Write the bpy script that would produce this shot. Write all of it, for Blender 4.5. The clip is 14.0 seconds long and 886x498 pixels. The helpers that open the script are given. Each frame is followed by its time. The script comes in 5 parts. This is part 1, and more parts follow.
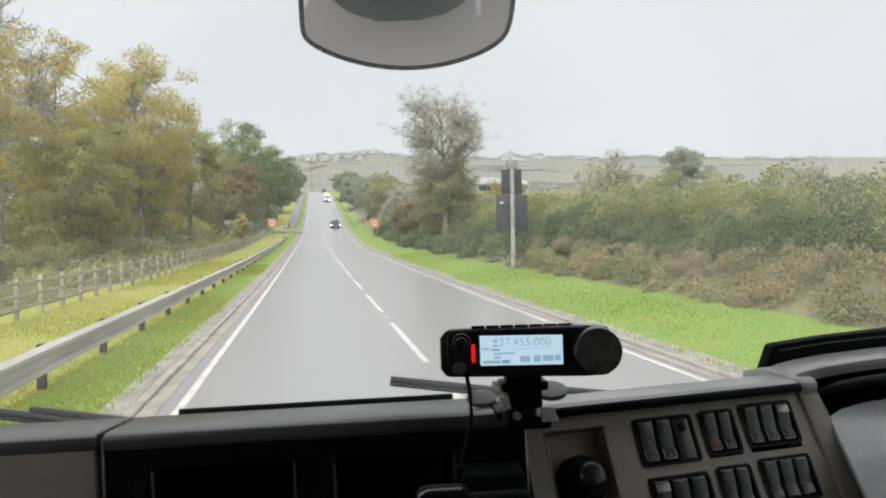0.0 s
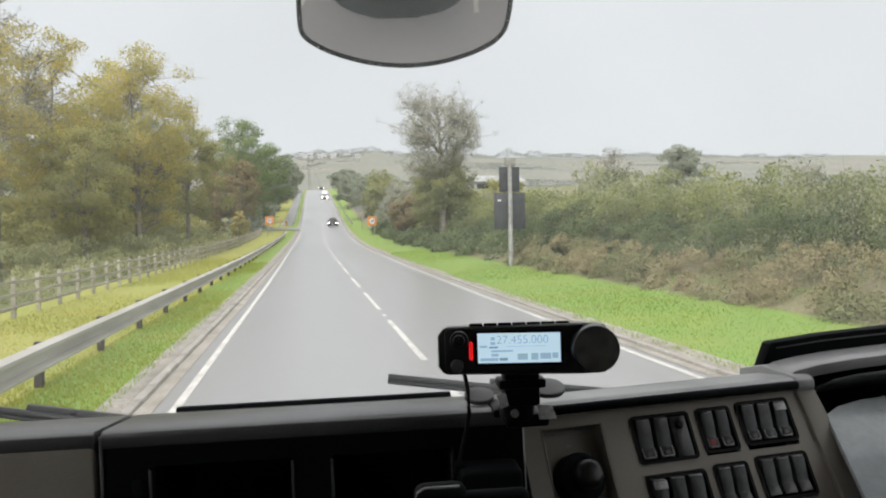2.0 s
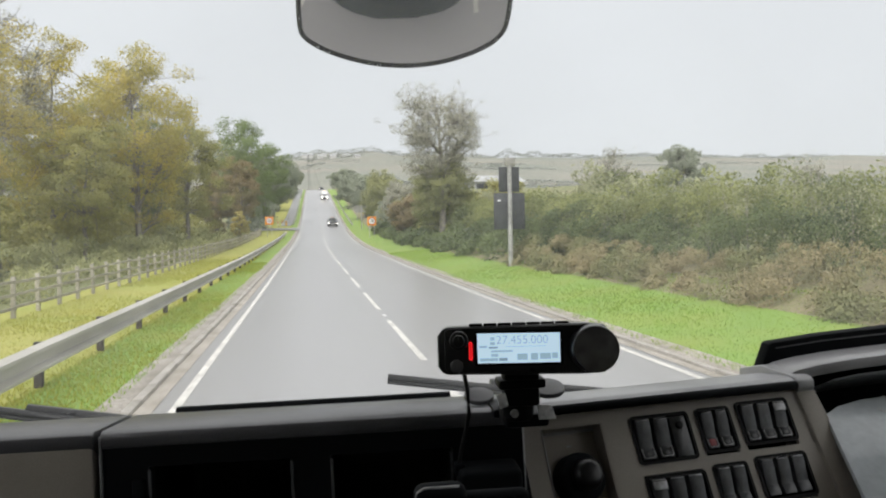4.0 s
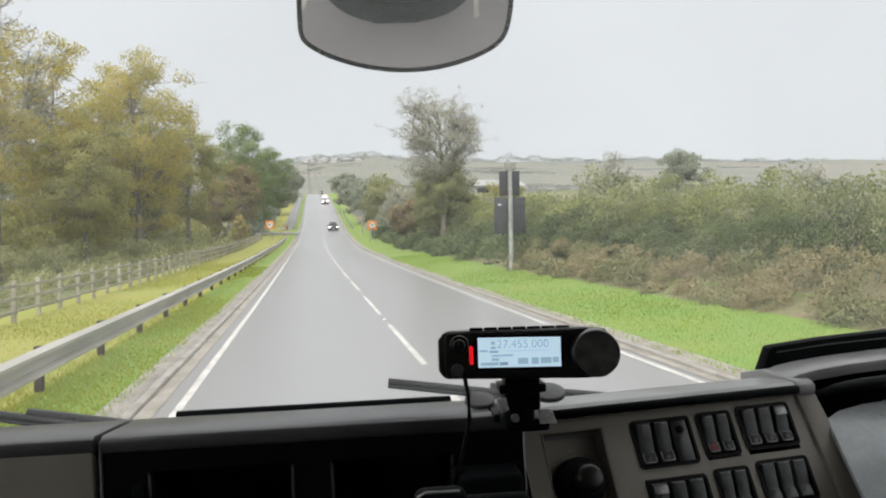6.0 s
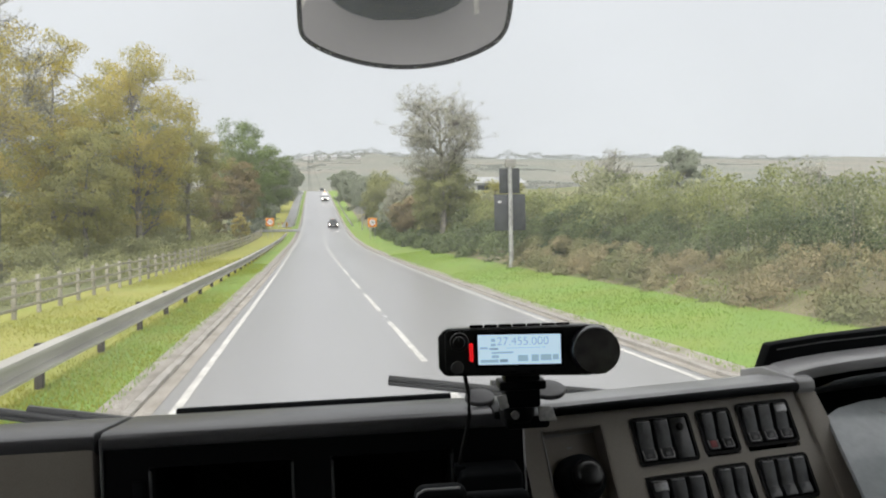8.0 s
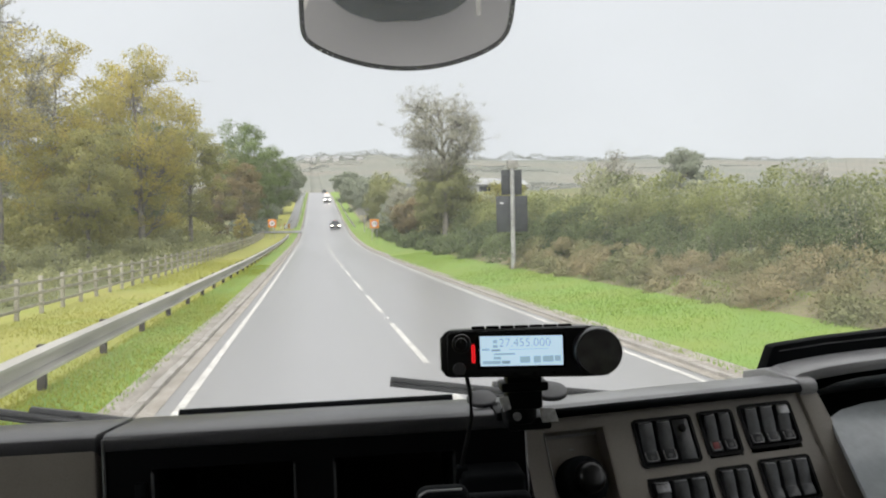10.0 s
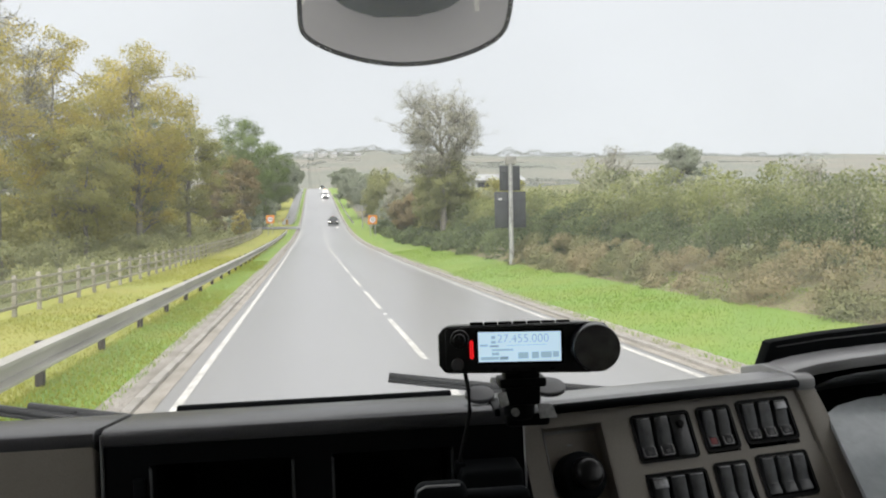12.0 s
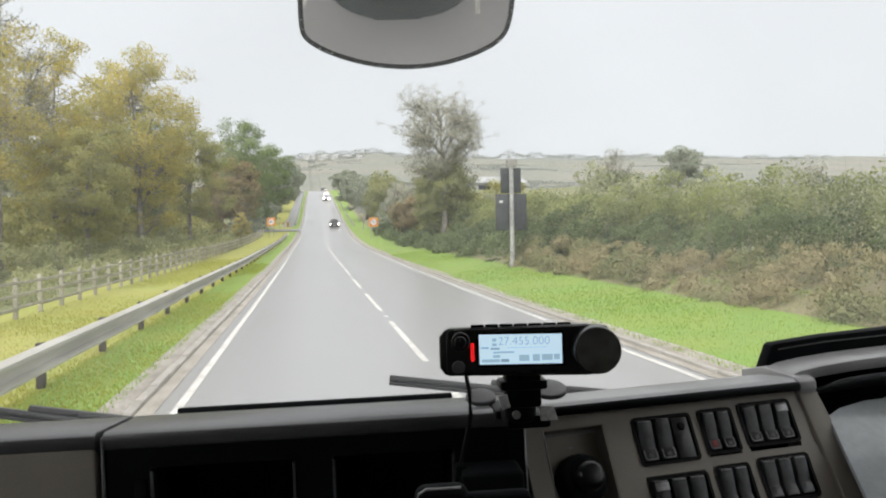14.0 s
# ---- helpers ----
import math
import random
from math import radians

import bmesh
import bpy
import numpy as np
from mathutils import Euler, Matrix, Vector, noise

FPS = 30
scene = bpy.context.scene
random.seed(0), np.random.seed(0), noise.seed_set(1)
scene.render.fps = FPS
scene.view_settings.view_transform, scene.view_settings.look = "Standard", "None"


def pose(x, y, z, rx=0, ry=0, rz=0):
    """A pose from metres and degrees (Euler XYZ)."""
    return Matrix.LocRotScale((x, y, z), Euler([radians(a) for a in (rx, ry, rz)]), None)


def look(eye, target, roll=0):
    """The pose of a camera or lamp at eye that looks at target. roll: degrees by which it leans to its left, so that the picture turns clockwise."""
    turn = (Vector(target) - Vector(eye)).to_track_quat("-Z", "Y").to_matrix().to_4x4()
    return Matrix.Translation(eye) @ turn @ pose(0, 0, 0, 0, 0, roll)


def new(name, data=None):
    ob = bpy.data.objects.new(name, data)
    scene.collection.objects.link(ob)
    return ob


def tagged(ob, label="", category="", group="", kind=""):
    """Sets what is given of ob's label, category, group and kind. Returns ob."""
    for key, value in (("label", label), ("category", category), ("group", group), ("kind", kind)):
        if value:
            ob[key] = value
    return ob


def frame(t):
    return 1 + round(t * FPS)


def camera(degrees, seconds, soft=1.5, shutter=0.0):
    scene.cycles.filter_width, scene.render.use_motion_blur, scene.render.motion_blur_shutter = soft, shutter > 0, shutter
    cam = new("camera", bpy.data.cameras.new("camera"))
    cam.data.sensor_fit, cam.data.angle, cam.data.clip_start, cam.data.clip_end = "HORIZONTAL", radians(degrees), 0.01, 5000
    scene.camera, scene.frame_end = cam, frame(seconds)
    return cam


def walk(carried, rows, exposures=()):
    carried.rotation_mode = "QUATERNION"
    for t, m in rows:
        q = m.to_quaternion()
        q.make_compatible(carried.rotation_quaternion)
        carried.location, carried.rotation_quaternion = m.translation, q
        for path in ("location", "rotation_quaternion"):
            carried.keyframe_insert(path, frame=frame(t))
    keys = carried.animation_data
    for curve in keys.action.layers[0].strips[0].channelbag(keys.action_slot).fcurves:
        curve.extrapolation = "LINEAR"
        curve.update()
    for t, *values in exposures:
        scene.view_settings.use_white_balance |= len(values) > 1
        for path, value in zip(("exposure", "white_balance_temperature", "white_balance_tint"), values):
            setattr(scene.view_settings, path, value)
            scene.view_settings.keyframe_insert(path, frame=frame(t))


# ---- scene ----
# ---- camera ----
cam = camera(60.0, 14.0, soft=2.05)
BASE = look((0, 0, 2.2), (1.728, 9.846, 1.919), -1.0)
SWAY = ((0.0, 0.20, 0.20), (0.5, 0.33, 0.15), (1.0, 0.32, 0.14), (1.5, 0.10, 0.23), (2.0, 0.03, 0.03),
        (2.5, -0.02, 0.01), (3.0, -0.03, -0.02), (4.2, 0.02, 0.05), (5.5, 0.07, 0.12), (6.0, 0.05, 0.35),
        (6.5, 0.01, 0.08), (7.0, -0.05, 0.09), (7.5, -0.02, -0.04), (8.0, 0.05, 0.14), (8.2, -0.07, 0.33), (9.2, 0.10, 0.2),
        (10.5, 0.23, 0.26), (11.0, 0.24, 0.12), (11.5, 0.09, 0.07), (12.0, 0.07, -0.06), (12.5, 0.02, -0.03),
        (13.0, 0.01, -0.15), (13.5, -0.01, -0.21), (14.0, 0.14, 0.12))
walk(cam, [(t, BASE @ pose(0, 0, 0, up, turn, 0)) for t, turn, up in SWAY],
     exposures=((0.0, 0.38), (3.0, 0.34), (7.5, 0.35), (8.5, 0.37), (10.5, 0.40), (12.5, 0.46), (14.0, 0.46)))

# ---- world and light: an overcast sky, brighter overhead ----
world = bpy.data.worlds.new("world")
scene.world = world
world.use_nodes = True
wn, wl = world.node_tree.nodes, world.node_tree.links
wn.clear()
w_out = wn.new("ShaderNodeOutputWorld")
w_bg = wn.new("ShaderNodeBackground")
w_sky = wn.new("ShaderNodeTexSky")
w_sky.sky_type = "NISHITA"
w_sky.sun_disc = False
w_sky.sun_elevation, w_sky.sun_rotation = radians(46), radians(206)
w_hsv = wn.new("ShaderNodeHueSaturation")
w_hsv.inputs["Saturation"].default_value = 0.15
w_hsv.inputs["Value"].default_value = 0.10
wl.new(w_sky.outputs[0], w_hsv.inputs["Color"])
w_geo = wn.new("ShaderNodeTexCoord")
w_sep = wn.new("ShaderNodeSeparateXYZ")
wl.new(w_geo.outputs["Generated"], w_sep.inputs[0])
w_ramp = wn.new("ShaderNodeValToRGB")
w_ramp.color_ramp.interpolation = "B_SPLINE"
cr = w_ramp.color_ramp
cr.elements[0].position, cr.elements[0].color = 0.0, (0.60, 0.63, 0.65, 1)
cr.elements[1].position, cr.elements[1].color = 1.0, (9.0, 9.1, 9.2, 1)
e = cr.elements.new(0.3)
e.color = (0.645, 0.672, 0.70, 1)
e = cr.elements.new(0.38)
e.color = (0.69, 0.72, 0.75, 1)
e = cr.elements.new(0.55)
e.color = (3.6, 3.65, 3.7, 1)
wl.new(w_sep.outputs[2], w_ramp.inputs[0])
w_cloud = wn.new("ShaderNodeTexNoise")
w_cloud.inputs["Scale"].default_value = 2.5
wl.new(w_geo.outputs["Generated"], w_cloud.inputs["Vector"])
w_map = wn.new("ShaderNodeMapRange")
w_map.inputs["To Min"].default_value, w_map.inputs["To Max"].default_value = 0.86, 1.08
wl.new(w_cloud.outputs[0], w_map.inputs["Value"])
w_mul = wn.new("ShaderNodeVectorMath")
w_mul.operation = "SCALE"
wl.new(w_ramp.outputs[0], w_mul.inputs[0])
wl.new(w_map.outputs[0], w_mul.inputs["Scale"])
w_mix = wn.new("ShaderNodeMix")
w_mix.data_type = "RGBA"
w_mix.inputs[0].default_value = 0.92
wl.new(w_hsv.outputs[0], w_mix.inputs[6])
wl.new(w_mul.outputs[0], w_mix.inputs[7])
wl.new(w_mix.outputs[2], w_bg.inputs[0])
w_bg.inputs[1].default_value = 1.0
wl.new(w_bg.outputs[0], w_out.inputs[0])
sun = new("sun", bpy.data.lights.new("sun", "SUN"))
sun.data.energy, sun.data.angle, sun.data.color = 2.2, radians(75), (1, 0.97, 0.93)
sun.matrix_world = look((-30, -62, 72), (0, 0, 0))


# ---- materials ----
def mat(name, colour, rough=0.6, metal=0.0, vary=0.15, scale=8.0, bump=0.0, fine=120.0, second=None, spec=0.5, island=0.0,
        obj=0.0, translucent=0.0, gloss_vary=0.0, along=None):
    """A surface with broad blotches, fine grain, bump, and optional variation for each piece."""
    m = bpy.data.materials.new(name)
    m.use_nodes = True
    n, l = m.node_tree.nodes, m.node_tree.links
    b = n["Principled BSDF"]
    b.inputs["Roughness"].default_value = rough
    b.inputs["Metallic"].default_value = metal
    b.inputs["Specular IOR Level"].default_value = spec
    co = n.new("ShaderNodeTexCoord")
    geo = n.new("ShaderNodeNewGeometry")
    big = n.new("ShaderNodeTexNoise")
    big.inputs["Scale"].default_value = scale
    big.inputs["Detail"].default_value = 5
    if along:
        st = n.new("ShaderNodeVectorMath")
        st.operation = "MULTIPLY"
        st.inputs[1].default_value = along
        l.new(geo.outputs["Position"], st.inputs[0])
        l.new(st.outputs[0], big.inputs["Vector"])
    else:
        l.new(geo.outputs["Position"], big.inputs["Vector"])
    small = n.new("ShaderNodeTexNoise")
    small.inputs["Scale"].default_value = fine
    small.inputs["Detail"].default_value = 3
    l.new(geo.outputs["Position"], small.inputs["Vector"])
    second = second or tuple(c * 0.6 for c in colour)
    mix = n.new("ShaderNodeMix")
    mix.data_type = "RGBA"
    mix.inputs[6].default_value = (*colour, 1)
    mix.inputs[7].default_value = (*second, 1)
    rng = n.new("ShaderNodeMapRange")
    rng.inputs["From Min"].default_value, rng.inputs["From Max"].default_value = 0.38, 0.68
    l.new(big.outputs[0], rng.inputs["Value"])
    l.new(rng.outputs[0], mix.inputs[0])
    val = n.new("ShaderNodeHueSaturation")
    l.new(mix.outputs[2], val.inputs["Color"])
    rv = n.new("ShaderNodeMapRange")
    rv.inputs["To Min"].default_value, rv.inputs["To Max"].default_value = 1 - vary * 1.6, 1 + vary * 1.6
    rv.inputs["From Min"].default_value, rv.inputs["From Max"].default_value = 0.2, 0.8
    l.new(small.outputs[0], rv.inputs["Value"])
    last = rv.outputs[0]
    for amount, source in ((island, geo.outputs["Random Per Island"]), (obj, n.new("ShaderNodeObjectInfo").outputs["Random"])):
        if amount:
            r2 = n.new("ShaderNodeMapRange")
            r2.inputs["To Min"].default_value, r2.inputs["To Max"].default_value = 1 - amount, 1 + amount
            l.new(source, r2.inputs["Value"])
            mu = n.new("ShaderNodeMath")
            mu.operation = "MULTIPLY"
            l.new(last, mu.inputs[0])
            l.new(r2.outputs[0], mu.inputs[1])
            last = mu.outputs[0]
    l.new(last, val.inputs["Value"])
    l.new(val.outputs[0], b.inputs["Base Color"])
    if gloss_vary:
        rg = n.new("ShaderNodeMapRange")
        rg.inputs["To Min"].default_value, rg.inputs["To Max"].default_value = max(rough - gloss_vary, 0.02), rough + gloss_vary
        l.new(big.outputs[0], rg.inputs["Value"])
        l.new(rg.outputs[0], b.inputs["Roughness"])
    if bump:
        bp = n.new("ShaderNodeBump")
        bp.inputs["Strength"].default_value = bump
        bp.inputs["Distance"].default_value = 0.4 / fine
        l.new(small.outputs[0], bp.inputs["Height"])
        l.new(bp.outputs[0], b.inputs["Normal"])
    if translucent:
        tr = n.new("ShaderNodeBsdfTranslucent")
        l.new(val.outputs[0], tr.inputs["Color"])
        ms = n.new("ShaderNodeMixShader")
        ms.inputs[0].default_value = translucent
        l.new(b.outputs[0], ms.inputs[1])
        l.new(tr.outputs[0], ms.inputs[2])
        l.new(ms.outputs[0], n["Material Output"].inputs[0])
    return m


def glow(name, colour, strength):
    m = bpy.data.materials.new(name)
    m.use_nodes = True
    b = m.node_tree.nodes["Principled BSDF"]
    b.inputs["Base Color"].default_value = (*colour, 1)
    b.inputs["Emission Color"].default_value = (*colour, 1)
    b.inputs["Emission Strength"].default_value = strength
    b.inputs["Roughness"].default_value = 0.3
    return m


M_PAD = mat("dash_pad_vinyl", (0.088, 0.088, 0.096), 0.34, vary=0.12, scale=9, bump=0.35, fine=700, spec=0.9)
# Grey vinyl, paler than the other pad: sky sheen is painted into the base.
M_PADLIGHT = mat("grey_vinyl_with_painted_sheen", (0.40, 0.40, 0.41), 0.33, vary=0.1, scale=9, bump=0.35, fine=700, spec=0.8)
M_BLACK = mat("black_plastic", (0.0042, 0.0048, 0.006), 0.45, vary=0.1, scale=14, bump=0.12, fine=900, spec=0.14)
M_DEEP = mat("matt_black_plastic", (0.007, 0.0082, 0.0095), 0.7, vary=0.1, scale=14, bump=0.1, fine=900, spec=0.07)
M_BROWN = mat("taupe_plastic", (0.275, 0.25, 0.218), 0.45, vary=0.08, scale=12, bump=0.25, fine=900, second=(0.24, 0.217, 0.188))
M_BEZEL = mat("bezel_black", (0.002, 0.002, 0.002), 0.5, vary=0.05, scale=20, bump=0.05, fine=900, spec=0.15)
M_ROCKER = mat("switch_grey", (0.062, 0.065, 0.069), 0.22, vary=0.1, scale=60, bump=0.1, fine=1200, obj=0.25)
# Worn bare metal, also used for the highlights drawn on rocker edges.
M_WORN_GLINT = mat("worn_silver_and_glint", (0.35, 0.35, 0.36), 0.35, metal=0.6, vary=0.2, scale=200)
M_CLIP = mat("bright_metal_clip", (0.62, 0.62, 0.62), 0.3, metal=0.2, vary=0.1, scale=200)
M_ICON = mat("white_print", (0.45, 0.45, 0.45), 0.6)
M_REDICON = mat("red_print", (0.30, 0.06, 0.065), 0.5)
M_GLOSSBLACK = mat("radio_black", (0.007, 0.007, 0.008), 0.28, vary=0.08, scale=30, bump=0.05, fine=1500)
M_KNOBFACE = mat("turned_black", (0.26, 0.26, 0.27), 0.22, metal=1.0, vary=0.1, scale=90)
kn_nodes = M_KNOBFACE.node_tree
kn_tan = kn_nodes.nodes.new("ShaderNodeTangent")
kn_tan.direction_type, kn_tan.axis = "RADIAL", "Z"
kn_nodes.links.new(kn_tan.outputs[0], kn_nodes.nodes["Principled BSDF"].inputs["Tangent"])
kn_nodes.nodes["Principled BSDF"].inputs["Anisotropic"].default_value = 0.9
kn_nodes.nodes["Principled BSDF"].inputs["Anisotropic Rotation"].default_value = 0.25
M_LCD = glow("lcd_pale_blue", (0.42, 0.56, 0.67), 0.85)
M_LCDTEXT = glow("lcd_dark", (0.22, 0.33, 0.40), 0.55)
M_LCDFAINT = glow("lcd_faint", (0.24, 0.36, 0.43), 0.8)
M_LED = glow("red_led", (0.75, 0.015, 0.02), 0.6)
M_DISC = mat("grey_disc", (0.085, 0.085, 0.09), 0.35, vary=0.1, scale=40, bump=0.15, fine=600)
M_RUBBER = mat("rubber", (0.012, 0.012, 0.012), 0.6, vary=0.2, scale=30, bump=0.2, fine=300)
M_WIPER = mat("wiper_black", (0.015, 0.015, 0.016), 0.35, vary=0.2, scale=20, bump=0.2, fine=250)
M_THROAT = mat("slate_grey_plastic", (0.15, 0.162, 0.172), 0.5, vary=0.12, scale=30, bump=0.2, fine=500)
# Clear dial cover: the glare on it is painted as a pale base colour.
M_DIALGLASS = mat("glare_painted_dial_cover", (0.44, 0.47, 0.485), 0.14, vary=0.06, scale=14, second=(0.38, 0.41, 0.425))
M_ROOFLINING = mat("grey_headlining", (0.30, 0.29, 0.27), 0.9, vary=0.1, scale=10, bump=0.3, fine=400)
M_TRUCK = mat("green_truck_paint", (0.016, 0.032, 0.031), 0.3, vary=0.05, scale=3)
M_MIRROR = bpy.data.materials.new("mirror_glass")
M_MIRROR.use_nodes = True
M_MIRROR.node_tree.nodes["Principled BSDF"].inputs["Metallic"].default_value = 1
M_MIRROR.node_tree.nodes["Principled BSDF"].inputs["Roughness"].default_value = 0.03
M_MIRROR.node_tree.nodes["Principled BSDF"].inputs["Base Color"].default_value = (0.45, 0.44, 0.43, 1)
M_DROP = mat("water_drop", (0.8, 0.82, 0.84), 0.05, spec=1.0)

M_ROAD = mat("wet_asphalt", (0.275, 0.273, 0.277), 0.30, vary=0.2, scale=0.35, bump=0.1, fine=45, second=(0.252, 0.25, 0.254), spec=0.8, gloss_vary=0.05, along=(1.6, 0.06, 1.0))
M_PAINT = mat("road_paint", (0.68, 0.67, 0.63), 0.45, vary=0.22, scale=3, bump=0.2, fine=60, second=(0.42, 0.41, 0.385))
M_KERB = mat("kerb_concrete", (0.36, 0.34, 0.31), 0.7, vary=0.25, scale=2.2, bump=0.4, fine=40, obj=0.08, second=(0.27, 0.255, 0.22))
M_MUD = mat("muddy_edge", (0.36, 0.33, 0.29), 0.6, vary=0.3, scale=1.6, bump=0.5, fine=25, second=(0.24, 0.22, 0.18))
M_GRASS = mat("verge_grass", (0.185, 0.30, 0.052), 0.8, vary=0.10, scale=0.5, bump=0.6, fine=22, second=(0.23, 0.30, 0.052))
M_GRASSL = mat("yellow_green_grass", (0.29, 0.32, 0.062), 0.8, vary=0.10, scale=0.4, bump=0.6, fine=22, second=(0.37, 0.345, 0.085))
M_FIELD = mat("rough_field", (0.17, 0.19, 0.08), 0.9, vary=0.3, scale=0.06, bump=0.5, fine=6, second=(0.21, 0.20, 0.10))
# Far fields: the haze is painted into this pale base colour.
M_FAR_FIELDS_HAZED = mat("hazed_far_fields", (0.205, 0.22, 0.185), 0.95, vary=0.06, scale=0.006, second=(0.26, 0.245, 0.205), fine=0.03)
M_BLADE = mat("grass_blade", (0.28, 0.435, 0.085), 0.6, island=0.06, translucent=0.55, second=(0.32, 0.395, 0.085), scale=0.6, spec=0.15)
M_BLADEY = mat("dry_grass_blade", (0.36, 0.38, 0.065), 0.6, island=0.06, translucent=0.55, second=(0.40, 0.385, 0.07), scale=0.6, spec=0.15)
M_BRACKEN = mat("dead_bracken", (0.38, 0.325, 0.185), 0.8, island=0.12, translucent=0.35, second=(0.24, 0.26, 0.12), scale=0.45)
M_LITTER = mat("bracken_litter", (0.27, 0.225, 0.14), 0.9, vary=0.3, scale=0.8, bump=0.6, fine=14, second=(0.17, 0.19, 0.085))
M_STEEL = mat("galvanised_steel", (0.50, 0.485, 0.45), 0.45, metal=0.25, vary=0.12, scale=2, bump=0.1, fine=60, second=(0.36, 0.345, 0.31), along=(1.0, 0.25, 1.0))
M_POSTDARK = mat("dark_timber_post", (0.055, 0.045, 0.035), 0.85, vary=0.3, scale=6, bump=0.5, fine=60, obj=0.25)
M_FENCE = mat("weathered_fence_wood", (0.36, 0.34, 0.28), 0.85, vary=0.25, scale=4, bump=0.5, fine=50, obj=0.2, second=(0.28, 0.265, 0.21))
M_SIGNGREY = mat("sign_back_grey", (0.05, 0.055, 0.06), 0.5, vary=0.15, scale=3)
M_SIGNPALE = mat("sign_back_pale", (0.33, 0.32, 0.29), 0.5, vary=0.15, scale=3)
M_POLEGREY = mat("grey_steel_pole", (0.42, 0.42, 0.41), 0.5, metal=0.2, vary=0.12, scale=4)
M_ORANGE = mat("orange_board", (0.85, 0.33, 0.02), 0.5, vary=0.05)
M_WHITE = mat("white_sheet", (0.80, 0.80, 0.79), 0.45, vary=0.06)
M_RED = mat("sign_red", (0.55, 0.02, 0.03), 0.45, vary=0.08)
M_BLACKPRINT = mat("sign_black", (0.01, 0.01, 0.01), 0.5)
M_YELLOW = mat("chevron_yellow", (0.75, 0.42, 0.02), 0.5, vary=0.08)
M_BARK = mat("bark", (0.30, 0.28, 0.24), 0.9, vary=0.3, scale=3, bump=0.6, fine=30)
M_CARBLACK = mat("dark_grey_car_paint", (0.02, 0.021, 0.024), 0.22, vary=0.05, scale=4)
M_VANWHITE = mat("white_van_paint", (0.78, 0.78, 0.78), 0.3, vary=0.05, scale=3)
M_CARGLASS = mat("dark_window_glass", (0.03, 0.035, 0.038), 0.06, spec=0.8)
M_LAMP = glow("headlamp", (1.0, 0.93, 0.8), 12.0)
M_AMBER = glow("indicator", (1.0, 0.42, 0.05), 2.5)
M_TYRE = mat("tyre", (0.015, 0.015, 0.015), 0.8)
M_ALLOY = mat("alloy", (0.5, 0.5, 0.51), 0.35, metal=0.7)
M_ROOF = mat("barn_roof", (0.42, 0.43, 0.43), 0.6, vary=0.1, scale=0.3)
# White render dulled in its base colour to imitate mist over the distance.
M_RENDER = mat("hazed_render", (0.60, 0.59, 0.57), 0.7, vary=0.08, scale=0.4)


def leafmat(name, colour, second, island=0.13):
    return mat(name, colour, 0.55, island=island, translucent=0.5, second=second, scale=0.45, vary=0.1, fine=3)


# Leaf colours are raised to imitate the haze of the air.
L_HEDGE = leafmat("hedge_leaf", (0.36, 0.385, 0.15), (0.13, 0.16, 0.075))
L_HEDGEB = leafmat("bramble_leaf", (0.21, 0.26, 0.115), (0.09, 0.12, 0.055))
L_YELLOW = leafmat("turning_leaf", (0.60, 0.50, 0.12), (0.42, 0.40, 0.12))
L_GREEN = leafmat("green_leaf", (0.26, 0.335, 0.14), (0.21, 0.26, 0.12))
L_DARK = leafmat("dark_green_leaf", (0.40, 0.41, 0.19), (0.30, 0.32, 0.16))
L_RUST = leafmat("rust_leaf", (0.37, 0.29, 0.16), (0.30, 0.275, 0.15))
L_GREY = leafmat("thin_brown_leaf", (0.48, 0.475, 0.38), (0.41, 0.41, 0.325))
# The next three are paled most: distance haze is in the base colour.
L_FAR_HAZED = leafmat("hazed_distant_leaf", (0.38, 0.415, 0.31), (0.33, 0.36, 0.275), 0.12)
L_HILL_HAZED = leafmat("hazed_hillside_leaf", (0.41, 0.43, 0.395), (0.37, 0.385, 0.35), 0.06)
L_SCRUB_HAZED = leafmat("hazed_scrub_leaf", (0.43, 0.44, 0.26), (0.33, 0.35, 0.22))
L_SAPLING = leafmat("bright_yellow_leaf", (0.62, 0.52, 0.17), (0.50, 0.45, 0.17))
L_OLIVE = leafmat("olive_leaf", (0.45, 0.43, 0.155), (0.32, 0.33, 0.135))


# ---- builders ----
def link(name, bm, material, parent=None, label="", m=None):
    me = bpy.data.meshes.new(name)
    bm.to_mesh(me)
    bm.free()
    me.materials.append(material)
    ob = new(name, me)
    if parent:
        ob.parent = parent
    if m is not None:
        ob.matrix_basis = m
    if label:
        tagged(ob, label)
    return ob


def part(name, bm, material, parent, label="", m=None):
    """One mesh object under a thing or a part."""
    return link(name, bm, material, parent, label, m)


def thing(name, m, label, category, group="", kind=""):
    ob = new(name)
    ob.empty_display_size = 0.1
    ob.matrix_basis = m
    return tagged(ob, label, category, group, kind)


def setting(ob, label, category="structure"):
    return tagged(ob, label, category, kind="structure")


def smooth(bm, angle=40):
    for f in bm.faces:
        f.smooth = True
    for ed in bm.edges:
        if len(ed.link_faces) == 2 and ed.calc_face_angle(0) > radians(angle):
            ed.smooth = False
    return bm


